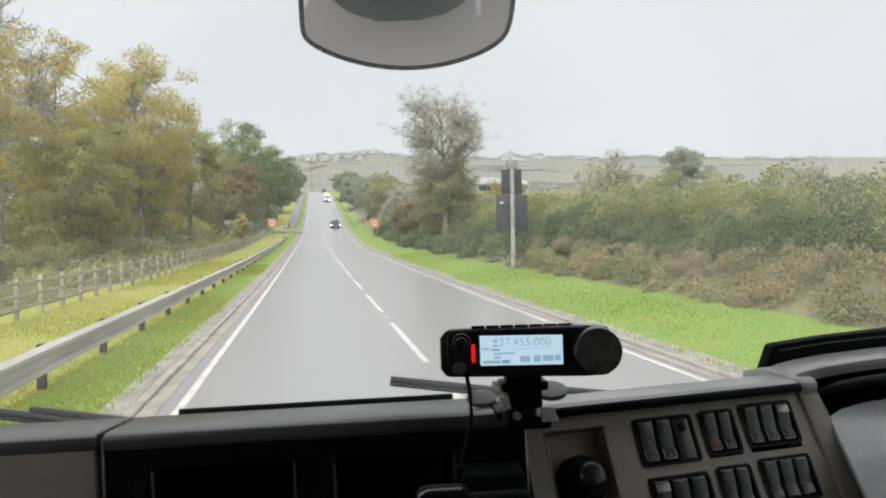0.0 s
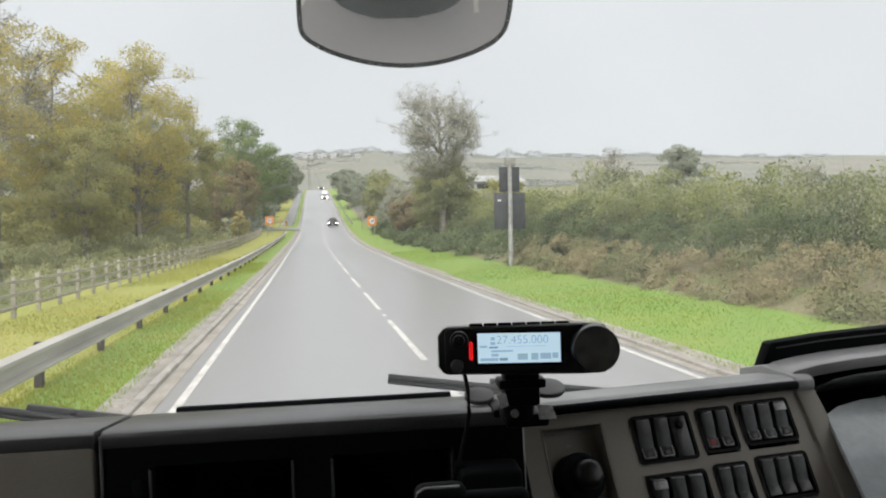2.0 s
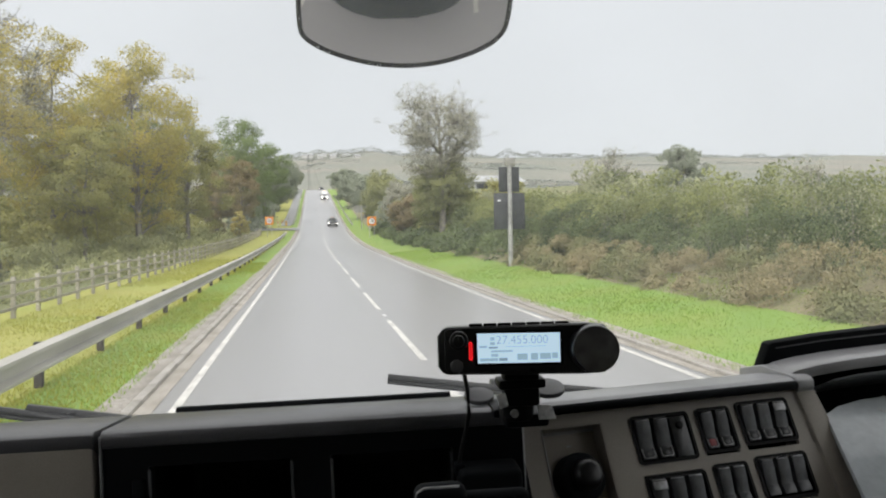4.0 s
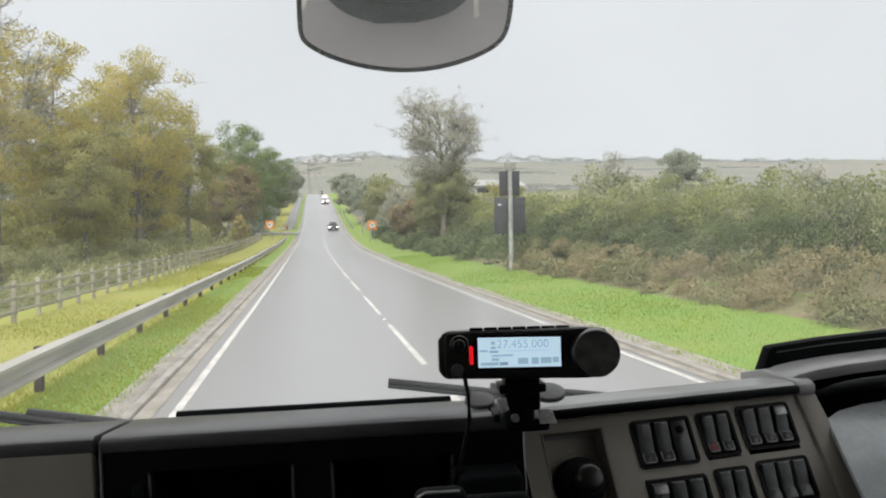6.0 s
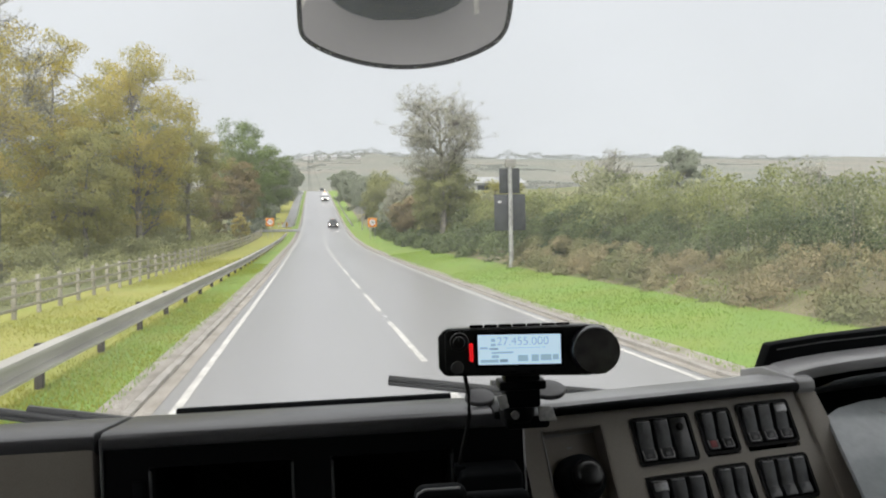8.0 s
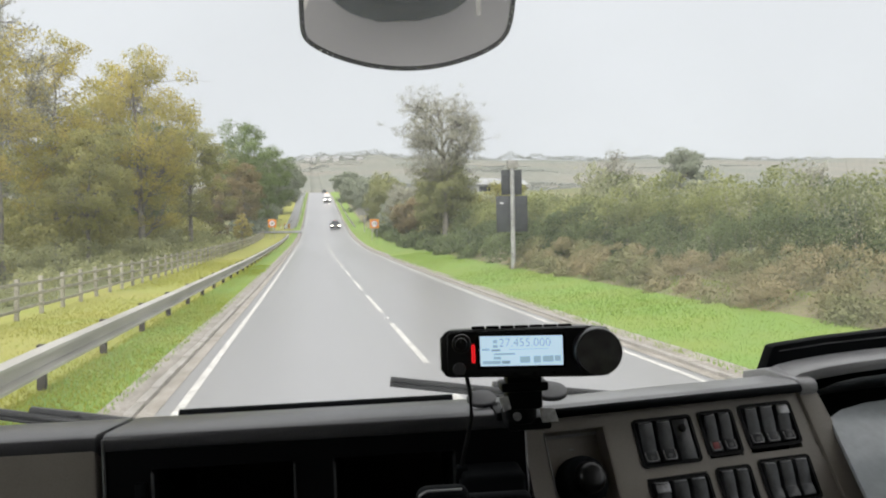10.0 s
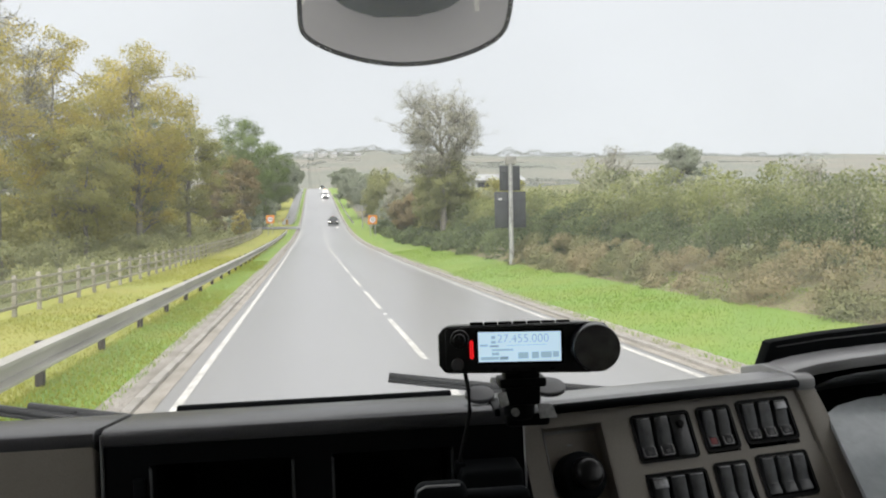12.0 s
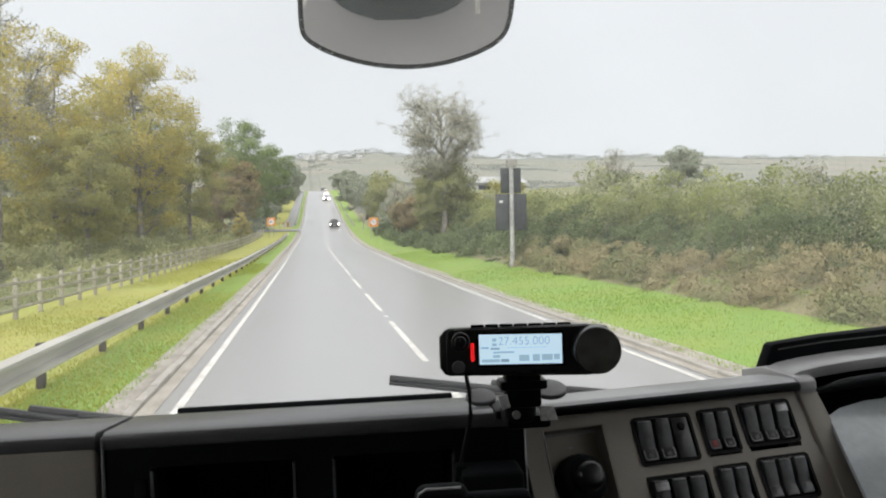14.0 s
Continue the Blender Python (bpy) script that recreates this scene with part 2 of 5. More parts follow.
def box(x0, x1, y0, y1, z0, z1, bevel=0.0, seg=2, bm=None, m=None):
    own = bmesh.new()
    bmesh.ops.create_cube(own, size=1)
    for v in own.verts:
        v.co = Vector((x0 + (v.co.x + 0.5) * (x1 - x0), y0 + (v.co.y + 0.5) * (y1 - y0), z0 + (v.co.z + 0.5) * (z1 - z0)))
    if bevel:
        bmesh.ops.bevel(own, geom=own.edges[:], offset=bevel, segments=seg, affect="EDGES", profile=0.5)
        smooth(own, 30)
    if m is not None:
        own.transform(m)
    if bm is None:
        return own
    tmp = bpy.data.meshes.new("tmp")
    own.to_mesh(tmp)
    own.free()
    bm.from_mesh(tmp)
    bpy.data.meshes.remove(tmp)
    return bm


def cyl(r, depth, seg=32, r2=None, bevel=0.0, m=None):
    """A cylinder along z from 0 to depth."""
    bm = bmesh.new()
    bmesh.ops.create_cone(bm, cap_ends=True, segments=seg, radius1=r, radius2=r if r2 is None else r2, depth=depth)
    bmesh.ops.translate(bm, verts=bm.verts, vec=(0, 0, depth / 2))
    if bevel:
        rim = [ed for ed in bm.edges if len(ed.link_faces) == 2 and ed.calc_face_angle(0) > 1]
        bmesh.ops.bevel(bm, geom=rim, offset=bevel, segments=3, affect="EDGES", profile=0.5)
    smooth(bm, 35)
    if m is not None:
        bm.transform(m)
    return bm


def prism(profile, x0, x1, bevel=0.0, shear=0.0):
    """A solid of a (y, z) outline drawn along x; shear leans the end at x0."""
    bm = bmesh.new()
    a = [bm.verts.new((x0, y, z)) for y, z in profile]
    b = [bm.verts.new((x1 + shear * z, y, z)) for y, z in profile]
    k = len(profile)
    for i in range(k):
        bm.faces.new((a[i], a[(i + 1) % k], b[(i + 1) % k], b[i]))
    bm.faces.new(a[::-1])
    bm.faces.new(b)
    bmesh.ops.recalc_face_normals(bm, faces=bm.faces)
    if bevel:
        bmesh.ops.bevel(bm, geom=[ed for ed in bm.edges if ed.calc_face_angle(0) > 0.5], offset=bevel, segments=3, affect="EDGES", profile=0.5)
    smooth(bm, 28)
    return bm


def plate(outline, z0, z1, bevel=0.0):
    """A solid of an (x, y) outline between two heights."""
    bm = bmesh.new()
    a = [bm.verts.new((x, y, z0)) for x, y in outline]
    b = [bm.verts.new((x, y, z1)) for x, y in outline]
    k = len(outline)
    for i in range(k):
        bm.faces.new((a[i], a[(i + 1) % k], b[(i + 1) % k], b[i]))
    bm.faces.new(a[::-1])
    bm.faces.new(b)
    bmesh.ops.recalc_face_normals(bm, faces=bm.faces)
    if bevel:
        bmesh.ops.bevel(bm, geom=[ed for ed in bm.edges if ed.calc_face_angle(0) > 1], offset=bevel, segments=2, affect="EDGES", profile=0.5)
    smooth(bm, 28)
    return bm


def rounded(w, h, r, k=6):
    """An outline of a rounded rectangle about the origin."""
    out = []
    for cx, cy, a0 in ((w / 2 - r, h / 2 - r, 0), (-w / 2 + r, h / 2 - r, 90), (-w / 2 + r, -h / 2 + r, 180), (w / 2 - r, -h / 2 + r, 270)):
        for i in range(k + 1):
            a = radians(a0 + 90 * i / k)
            out.append((cx + r * math.cos(a), cy + r * math.sin(a)))
    return out


def tube(points, r, sides=8, r_end=None, bm=None):
    """A pipe through points, tapering from r to r_end."""
    bm = bm or bmesh.new()
    r_end = r if r_end is None else r_end
    pts = [Vector(p) for p in points]
    rings = []
    for i, p in enumerate(pts):
        d = (pts[min(i + 1, len(pts) - 1)] - pts[max(i - 1, 0)]).normalized()
        s = d.cross(Vector((0, 0, 1)) if abs(d.z) < 0.95 else Vector((1, 0, 0))).normalized()
        t = d.cross(s)
        rr = r + (r_end - r) * i / (len(pts) - 1)
        rings.append([bm.verts.new(p + rr * (math.cos(2 * math.pi * k / sides) * s + math.sin(2 * math.pi * k / sides) * t)) for k in range(sides)])
    for a, b in zip(rings, rings[1:]):
        for k in range(sides):
            f = bm.faces.new((a[k], a[(k + 1) % sides], b[(k + 1) % sides], b[k]))
            f.smooth = True
    bm.faces.new(rings[0][::-1])
    bm.faces.new(rings[-1])
    return bm


def writing(text, size, material, parent, m, name="lettering", bold=0.0):
    cu = bpy.data.curves.new(name, "FONT")
    cu.body, cu.size, cu.extrude, cu.offset = text, size, 0.0004, bold
    cu.align_x, cu.align_y = "CENTER", "CENTER"
    cu.materials.append(material)
    ob = new(name, cu)
    ob.parent, ob.matrix_basis = parent, m
    return ob


def arrays(name, verts, faces, material):
    me = bpy.data.meshes.new(name)
    me.from_pydata(verts.tolist() if hasattr(verts, "tolist") else verts, [], faces.tolist() if hasattr(faces, "tolist") else faces)
    me.materials.append(material)
    return new(name, me)


# ---- the land ----
_py = np.arange(-400, 4200, 5.0)
_pz = np.interp(_py, (-400, 40, 94, 130, 167, 217, 270, 330, 400, 480, 620, 900, 1500, 2600, 4200), (0, 0, 0.55, 2.0, 4.6, 9.5, 14.6, 19.3, 22.5, 25, 42, 74, 146, 185, 190))
_pz = np.convolve(np.pad(_pz, 4, mode="edge"), np.ones(9) / 9, mode="valid")


def grade(y):
    return np.interp(y, _py, _pz)


ROAD_L, ROAD_R, LINE_L, LINE_C, LINE_R = -2.15, 5.85, -1.68, 1.86, 5.45


def bend(y):
    """The road's slight drift to the right far ahead."""
    return np.interp(y, (-400, 80, 160, 300, 450, 4200), (0, 0, 0.9, 1.8, 3.0, 3.0))


def lift(u):
    """Height of the land above the road, across it (u: metres right of the camera's line)."""
    return np.interp(u, (-400, -60, -20, -7.5, -3.0, -2.3, -2.15, 5.85, 6.0, 6.6, 9.3, 10.4, 13.5, 25, 60, 400),
                     (-3.0, -1.2, -0.5, 0.1, 0.09, 0.05, -0.35, -0.35, 0.05, 0.12, 0.35, 0.7, 1.3, 1.2, 0.5, -2.0))


def swell_at(x, u, y):
    """Small bumps near the road and broad ones on the far land."""
    n = noise.noise((x * 0.21, y * 0.21, 0.3)) * 0.06 + noise.noise((x * 0.02, y * 0.02, 1.7)) * min(max(abs(u) - 14, 0) * 0.06, 4.0)
    return n + max(y - 500, 0) * 0.011 * (noise.noise((x * 0.004, y * 0.003, 4.0)) + 0.5 * noise.noise((x * 0.013, y * 0.01, 8.0)))


def grid_sheet(name, us, ys, height, material):
    verts, faces = [], []
    for y in ys:
        for u in us:
            x = u + float(bend(y))
            n = swell_at(x, u, y)
            verts.append((x, y, height(u, y) + (n if not -2.4 < u < 6.05 else 0)))
    w = len(us)
    for j in range(len(ys) - 1):
        for i in range(w - 1):
            a = j * w + i
            faces.append((a, a + 1, a + w + 1, a + w))
    ob = arrays(name, verts, faces, material)
    for p in ob.data.polygons:
        p.use_smooth = True
    return ob


us = [-2500, -1200, -600, -400, -250, -150, -100, -70, -50, -38, -28, -22, -18, -15, -12, -10, -8.5, -7.5, -6.5, -5.5, -4.5, -3.7, -3.0, -2.6, -2.3, -2.15,
      5.85, 6.0, 6.3, 6.6, 7.2, 8, 8.8, 9.4, 10, 11, 11.7, 12.4, 13.4, 14.4, 15.5, 18, 22, 28, 36, 48, 65, 90, 130, 200, 300, 450, 700, 1300, 2500]
us = sorted(us + [-900, -500, -320, -200, -125, 110, 160, 250, 370, 550, 620, 850, 1000, 1150])
ys = [-400, -250, -150, -100, -70, -50, -35, -20, -10, 0] + [2.0 * i for i in range(1, 41)] + list(range(86, 200, 6)) + list(range(205, 480, 15)) + [520, 600, 700, 850, 1000, 1200, 1500, 1900, 2600, 4200]
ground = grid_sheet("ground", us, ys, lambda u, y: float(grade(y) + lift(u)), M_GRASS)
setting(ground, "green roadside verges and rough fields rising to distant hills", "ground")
for mm in (M_GRASSL, M_FIELD, M_MUD, M_FAR_FIELDS_HAZED, M_LITTER):
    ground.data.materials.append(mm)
w = len(us) - 1
for i, p in enumerate(ground.data.polygons):
    u = us[i % w]
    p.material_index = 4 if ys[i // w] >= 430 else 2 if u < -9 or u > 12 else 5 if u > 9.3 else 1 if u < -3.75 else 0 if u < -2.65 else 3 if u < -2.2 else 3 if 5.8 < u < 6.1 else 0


def strip(name, u0, u1, y0, y1, z, material, label="", step=3.0, cat="road", thick=0.0):
    """A strip along the road between two offsets, z above its surface."""
    n = max(int((y1 - y0) / step), 1)
    bm = bmesh.new()
    rows = []
    for i in range(n + 1):
        y = y0 + (y1 - y0) * i / n
        x, zz = float(bend(y)), float(grade(y)) + z
        rows.append((bm.verts.new((u0 + x, y, zz)), bm.verts.new((u1 + x, y, zz))))
    for a, b in zip(rows, rows[1:]):
        bm.faces.new((a[0], a[1], b[1], b[0]))
    if thick:
        ext = bmesh.ops.extrude_face_region(bm, geom=bm.faces[:])
        bmesh.ops.translate(bm, verts=[v for v in ext["geom"] if isinstance(v, bmesh.types.BMVert)], vec=(0, 0, -thick))
        bmesh.ops.recalc_face_normals(bm, faces=bm.faces)
    return bm


road = link("road", strip("road", ROAD_L, ROAD_R, -300, 480, 0, M_ROAD, thick=0.25), M_ROAD)
setting(road, "wet grey asphalt single carriageway road", "road")
for u in (LINE_L, LINE_R):
    part("edge_line", strip("edge_line", u - 0.058, u + 0.058, -60, 460, 0.004, M_PAINT), M_PAINT, road, "worn white edge line")
y = -44.8
while y < 330:
    part("centre_dash", strip("centre_dash", LINE_C - 0.06, LINE_C + 0.06, y, y + 5.7, 0.004, M_PAINT, step=6), M_PAINT, road)
    y += 8.2
for y in (19.4, 36.0, 60.4):
    part("road_stud", box(LINE_C - 0.06, LINE_C + 0.06, y, y + 0.1, 0, 0.02, 0.008), M_WHITE, road)
# dropped concrete kerbs on both edges, and silt washed against them
for side, u in (("l", ROAD_L - 0.13), ("r", ROAD_R)):
    kerb = thing("kerb", pose(0, 0, 0), "low weathered concrete kerb, half buried in silt", "kerb", kind="structure")
    stone = None
    y = 4.0
    while y < 90:
        if stone is None:
            stone = part("kerb_stone", box(0, 0.13, 0, 0.90, -0.2, 0.06, 0.015), M_KERB, kerb)
        else:
            s2 = new("kerb_stone", stone.data)
            s2.parent = kerb
            stone = s2
        stone.matrix_basis = pose(u, y, float(grade(y)) + random.uniform(-0.015, 0.012), 0, 0, random.uniform(-0.6, 0.6))
        y += 0.915
silt = link("silt", strip("silt", ROAD_L, ROAD_L + 0.22, 2, 130, 0.006, M_MUD), M_MUD)
setting(silt, "brown silt washed along the kerb", "silt")
silt = link("silt", strip("silt", ROAD_R - 0.2, ROAD_R, 2, 130, 0.006, M_MUD), M_MUD)
setting(silt, "brown silt washed along the kerb", "silt")


# ---- grass blades, bracken, hedges ----
def blades(name, n, u0, u1, y0, y1, h, material, label, seed, size=0.011):
    rs = np.random.RandomState(seed)
    u = rs.uniform(u0, u1, n)
    y = y0 + (y1 - y0) * rs.uniform(0, 1, n) ** 1.6
    z = grade(y) + lift(u) - 0.01
    x = u + bend(y)
    a = rs.uniform(0, 2 * np.pi, n)
    hh = h * rs.uniform(0.4, 1.3, n)
    lean = rs.uniform(0, 0.7, n) * hh
    wv = np.stack([np.cos(a), np.sin(a), 0 * a], 1) * (size * rs.uniform(0.5, 1.4, n))[:, None]
    base = np.stack([x, y, z], 1)
    tip = base + np.stack([-np.sin(a) * lean, np.cos(a) * lean, hh], 1)
    v = np.empty((n * 3, 3))
    v[0::3], v[1::3], v[2::3] = base - wv, base + wv, tip
    ob = arrays(name, v, np.arange(n * 3).reshape(n, 3), material)
    return tagged(ob, label, "grass", kind="stuff")


blades("grass", 60000, 6.05, 10.6, 7, 60, 0.06, M_BLADE, "short bright green grass on the verge", 1)
blades("grass", 9000, -3.75, -2.45, 6, 50, 0.06, M_BLADE, "short green grass beside the kerb", 2)
blades("grass", 25000, -3.8, -2.6, 6, 50, 0.045, M_BLADEY, "short yellowing grass beside the kerb", 4)
blades("grass", 40000, -7.4, -3.6, 8, 60, 0.06, M_BLADEY, "yellowing grass behind the crash barrier", 3)


def soften(me, out):
    """Let a leaf take its light from the foliage's rounded surface as well as its own tilt."""
    me.shade_smooth()
    own = np.empty(len(me.polygons) * 3)
    me.polygons.foreach_get("normal", own)
    out = out / np.maximum(np.linalg.norm(out, axis=1), 1e-6)[:, None]
    nn = out * 0.78 + own.reshape(-1, 3) * 0.35
    nn /= np.linalg.norm(nn, axis=1)[:, None]
    me.normals_split_custom_set_from_vertices(np.repeat(nn, 4, axis=0).tolist())


def turn_out(f, v, out):
    """Turn each leaf's face outwards."""
    q = v.reshape(-1, 4, 3)
    nrm = np.cross(q[:, 2] - q[:, 0], q[:, 3] - q[:, 1])
    back = (nrm * out).sum(1) < 0
    f[back] = f[back][:, ::-1]
    return f


def leaf_quads(centres, size, rs, flat=0.0):
    """Small leaves about given centres: 4 corners each."""
    n = len(centres)
    d1 = rs.normal(size=(n, 3))
    d1 /= np.linalg.norm(d1, axis=1)[:, None]
    d2 = np.cross(d1, rs.normal(size=(n, 3)))
    d2 /= np.linalg.norm(d2, axis=1)[:, None]
    if flat:
        d2[:, 2] *= 1 - flat
    s = (size * rs.uniform(0.55, 1.35, n))[:, None]
    v = np.empty((n * 4, 3))
    v[0::4], v[1::4], v[2::4], v[3::4] = centres - d1 * s, centres - d2 * s * 0.45, centres + d1 * s, centres + d2 * s * 0.45
    return v, np.arange(n * 4).reshape(n, 4)


def hedge(name, u0, u1, y0, y1, top, n, size, material, label, seed, base=0.0, power=0.6, loose=0.26, near=1.0, mound=0.55):
    """A thicket: leaves on overlapping mounds of many sizes under an uneven top, with loose sprays between them."""
    rs = np.random.RandomState(seed)
    m = max(n // 300, 1)
    cu, cy = rs.uniform(u0, u1, m), y0 + (y1 - y0) * rs.uniform(0, 1, m) ** near
    ht = np.array([top(a, b) for a, b in zip(cu, cy)]) * np.array([0.86 + 0.34 * noise.noise((a * 0.3, b * 0.22, seed)) + 0.12 * noise.noise((a, b * 0.9, seed + 7.0)) for a, b in zip(cu, cy)])
    rad = mound * rs.uniform(0.45, 1.25, m) * np.clip(cy / 30, 0.8, 2.2)
    cz = np.maximum(base + (ht - base) * rs.uniform(0, 1, m) ** power - rad * 0.7, 0.05)
    share = rad ** 1.5
    k = rs.choice(m, n, p=share / share.sum())
    d = rs.normal(size=(n, 3))
    d /= np.linalg.norm(d, axis=1)[:, None]
    d[:, 2] = np.abs(d[:, 2]) * np.where(rs.uniform(0, 1, n) < 0.8, 1, -0.5)
    shell_at = np.where(rs.uniform(0, 1, n) < 0.72, rs.uniform(0.82, 1.05, n), rs.uniform(0.5, 1.35, n))
    lump = 1 + 0.25 * np.sin(d[:, 0] * 6 + k) * np.sin(d[:, 2] * 5 + 2 * k)
    c = np.stack([cu[k], cy[k], cz[k]], 1) + d * (rad[k] * shell_at * lump)[:, None] * np.array([1.0, 1.25, 0.85]) + rs.normal(size=(n, 3)) * loose * 0.12
    c[:, 2] = np.maximum(c[:, 2], 0.02) + grade(c[:, 1]) + lift(c[:, 0])
    c[:, 0] += bend(c[:, 1])
    v, f = leaf_quads(c, size * np.clip(0.45 + np.abs(c[:, 1]) / 60, 0.55, 1.6), rs)
    out = d + rs.normal(size=(n, 3)) * 0.22 + np.array([0.3 * (-1 if u0 > 0 else 1), -0.25, 0.4])
    ob = arrays(name, v, turn_out(f, v, out), material)
    soften(ob.data, out)
    return tagged(ob, label, "hedge", kind="stuff")


def hedge_top(u, y):
    return float(np.interp(y, (-20, 14, 22, 34, 60, 110), (2.5, 2.6, 3.0, 2.8, 3.1, 4.0)))


hedge("hedgerow", 12.2, 15.0, 6, 110, hedge_top, 190000, 0.075, L_HEDGE, "tall overgrown green hedgerow on a bank", 11, near=1.7, power=0.45, mound=0.6)
hedge("brambles", 11.2, 13.4, 6, 60, lambda u, y: 1.9 + 0.9 * noise.noise((y * 0.12, 5.0, 2.0)), 110000, 0.062, L_HEDGEB, "tangled dark green brambles below the hedge", 12, near=1.6, mound=0.5)
hedge("bracken", 9.4, 11.5, 6, 36, lambda u, y: 0.65 + 0.55 * noise.noise((y * 0.15, u, 3.0)) + 0.2 * (u - 9.4), 90000, 0.052, M_BRACKEN, "dead brown bracken along the bank", 13, near=1.5, mound=0.34)
hedge("scrub", 16, 48, 26, 125, lambda u, y: 4.4 + 1.8 * noise.noise((u * 0.06, y * 0.05, 9.0)), 90000, 0.13, L_SCRUB_HAZED, "olive scrub behind the hedge, haze painted into its leaves", 40, mound=0.8)
hedge("hedgerow", 11.5, 19.0, 70, 170, lambda u, y: 4.6, 60000, 0.12, L_OLIVE, "rough olive green hedge bushes beyond the sign", 14, mound=0.6)
hedge("undergrowth", 9.4, 11.4, 34, 110, lambda u, y: 1.3 + 0.5 * noise.noise((y * 0.2, u, 4.0)), 36000, 0.09, L_HEDGEB, "dark green undergrowth behind the verge", 15, mound=0.4)
hedge("understorey", 10.5, 22, 95, 280, lambda u, y: 6.0, 36000, 0.17, L_FAR_HAZED, "bushes beside the far road, haze painted into their leaves", 41, mound=0.8)
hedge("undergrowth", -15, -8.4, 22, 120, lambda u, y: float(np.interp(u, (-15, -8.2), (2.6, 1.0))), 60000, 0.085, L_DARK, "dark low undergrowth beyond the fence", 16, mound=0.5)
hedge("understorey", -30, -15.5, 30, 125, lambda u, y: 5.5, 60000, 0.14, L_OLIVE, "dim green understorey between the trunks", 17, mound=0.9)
hedge("understorey", -14, -8.8, 120, 260, lambda u, y: 6.0, 26000, 0.2, L_FAR_HAZED, "bushes under the far trees, haze painted into their leaves", 18, mound=0.7)


def twigs(n, u0, u1, y0, y1, h, seed):
    """Bare upright shoots standing out of a hedge."""
    ob = blades("hedge_shoots", n, u0, u1, y0, y1, h, M_BARK, "bare upright shoots in the hedgerow", seed, 0.009)
    return tagged(ob, category="hedge")


twigs(900, 11.6, 15.4, 8, 60, 2.4, 20)


# ---- trees ----
def tree(x, y, height, spread, leaves, size, material, label, seed, trunk_r=0.28, crown=0.25, clumps=130, bare=0.0, squash=1.0, name="tree"):
    """Tapered trunk, curved limbs to each clump, twigs, and a crown of many small leaves."""
    rs = np.random.RandomState(seed)
    z = float(grade(y) + lift(x - float(bend(y)))) - 0.1
    ob = thing(name, pose(x, y, z), label, "tree")
    wood = bmesh.new()
    lean = rs.uniform(-0.03, 0.03, 2) * height
    mid, half = height * (0.5 + crown * 0.5), height * (0.5 - crown * 0.5)

    def axis(h):
        q = min(h / (height * 0.86), 1)
        return Vector((lean[0] * q * q, lean[1] * q * q, h))

    def limb(a, b, r0, r1, rise, sides=5, k=5):
        """A bough from a to b that leaves outwards and turns up."""
        knee = a.lerp(b, 0.55) + Vector((rs.normal() * 0.05, rs.normal() * 0.05, rise)) * (b - a).length
        pts = [a * (1 - t) ** 2 + knee * 2 * t * (1 - t) + b * t * t for t in np.linspace(0, 1, k)]
        tube(pts, r0, sides, r1, wood)
        return pts

    tube([axis(height * 0.84 * q) + Vector((rs.normal() * 0.06, rs.normal() * 0.06, 0)) * (q > 0) for q in np.linspace(0, 1, 9)], trunk_r, 9, trunk_r * 0.15, wood)
    cen = []
    for i in range(clumps):
        d = rs.normal(size=3)
        d /= np.linalg.norm(d)
        rad = rs.uniform(0.3, 1.0) ** 0.5 * (0.86 + 0.42 * noise.noise((d[0] * 1.9, d[1] * 1.9, d[2] * 1.9 + seed)))
        rad = min(rad, 1.0)
        cen.append(Vector((lean[0] * 0.6 + d[0] * rad * spread, lean[1] * 0.6 + d[1] * rad * spread, mid + d[2] * rad * half * squash)))
    boughs = []
    for i in range(16 if bare else 10):
        c = cen[rs.randint(len(cen))]
        end = axis(c.z).lerp(c, 0.62)
        out_d = math.hypot(end.x, end.y)
        start = min(max(end.z - out_d * rs.uniform(0.8, 1.5), height * crown * 0.7), height * 0.8)
        boughs.append(limb(axis(start), end, trunk_r * 0.42 * (1 - 0.55 * start / height), trunk_r * 0.13, -0.06, 6, 6))
    tips = []
    for c in cen:
        near_b = min(boughs, key=lambda b: (b[-1] - c).length)
        root = near_b[2 + rs.randint(len(near_b) - 2)]
        pts = limb(root, c, trunk_r * 0.12, 0.014, -0.05, 4, 4)
        for q in range(6 if bare else 1):
            a = pts[1 + rs.randint(3)]
            tip = a + (c - root) * rs.uniform(0.05, 0.3) + Vector(rs.normal(size=3)) * spread * 0.13 + Vector((0, 0, spread * 0.05))
            tube([a, a.lerp(tip, 0.5) + Vector(rs.normal(size=3)) * spread * 0.02, tip], 0.022, 3, 0.007, wood)
            tips.append(tip)
    part("trunk", wood, M_BARK, ob)
    cen = np.array([list(c) for c in cen + (tips if bare else [])])
    n, size = int(leaves * 0.8), size * 1.08
    k = rs.randint(0, len(cen), n)
    sig = spread * (0.09 if bare else 0.20)
    d = rs.normal(size=(n, 3))
    d /= np.linalg.norm(d, axis=1)[:, None]
    d[:, 2] += 0.25
    pos = cen[k] + d * (sig * rs.uniform(0, 1, n) ** 0.4)[:, None] * np.array([1, 1, 0.62]) + rs.normal(size=(n, 3)) * sig * 0.12
    pos[:, 2] = np.maximum(pos[:, 2], height * crown * 0.55)
    v, f = leaf_quads(pos, size, rs)
    me = bpy.data.meshes.new("crown")
    out = (pos - cen[k]) / sig * 0.7 + (pos - np.array([0, 0, height * (0.5 + crown * 0.5)])) / np.array([spread, spread, height * 0.5]) * 1.6
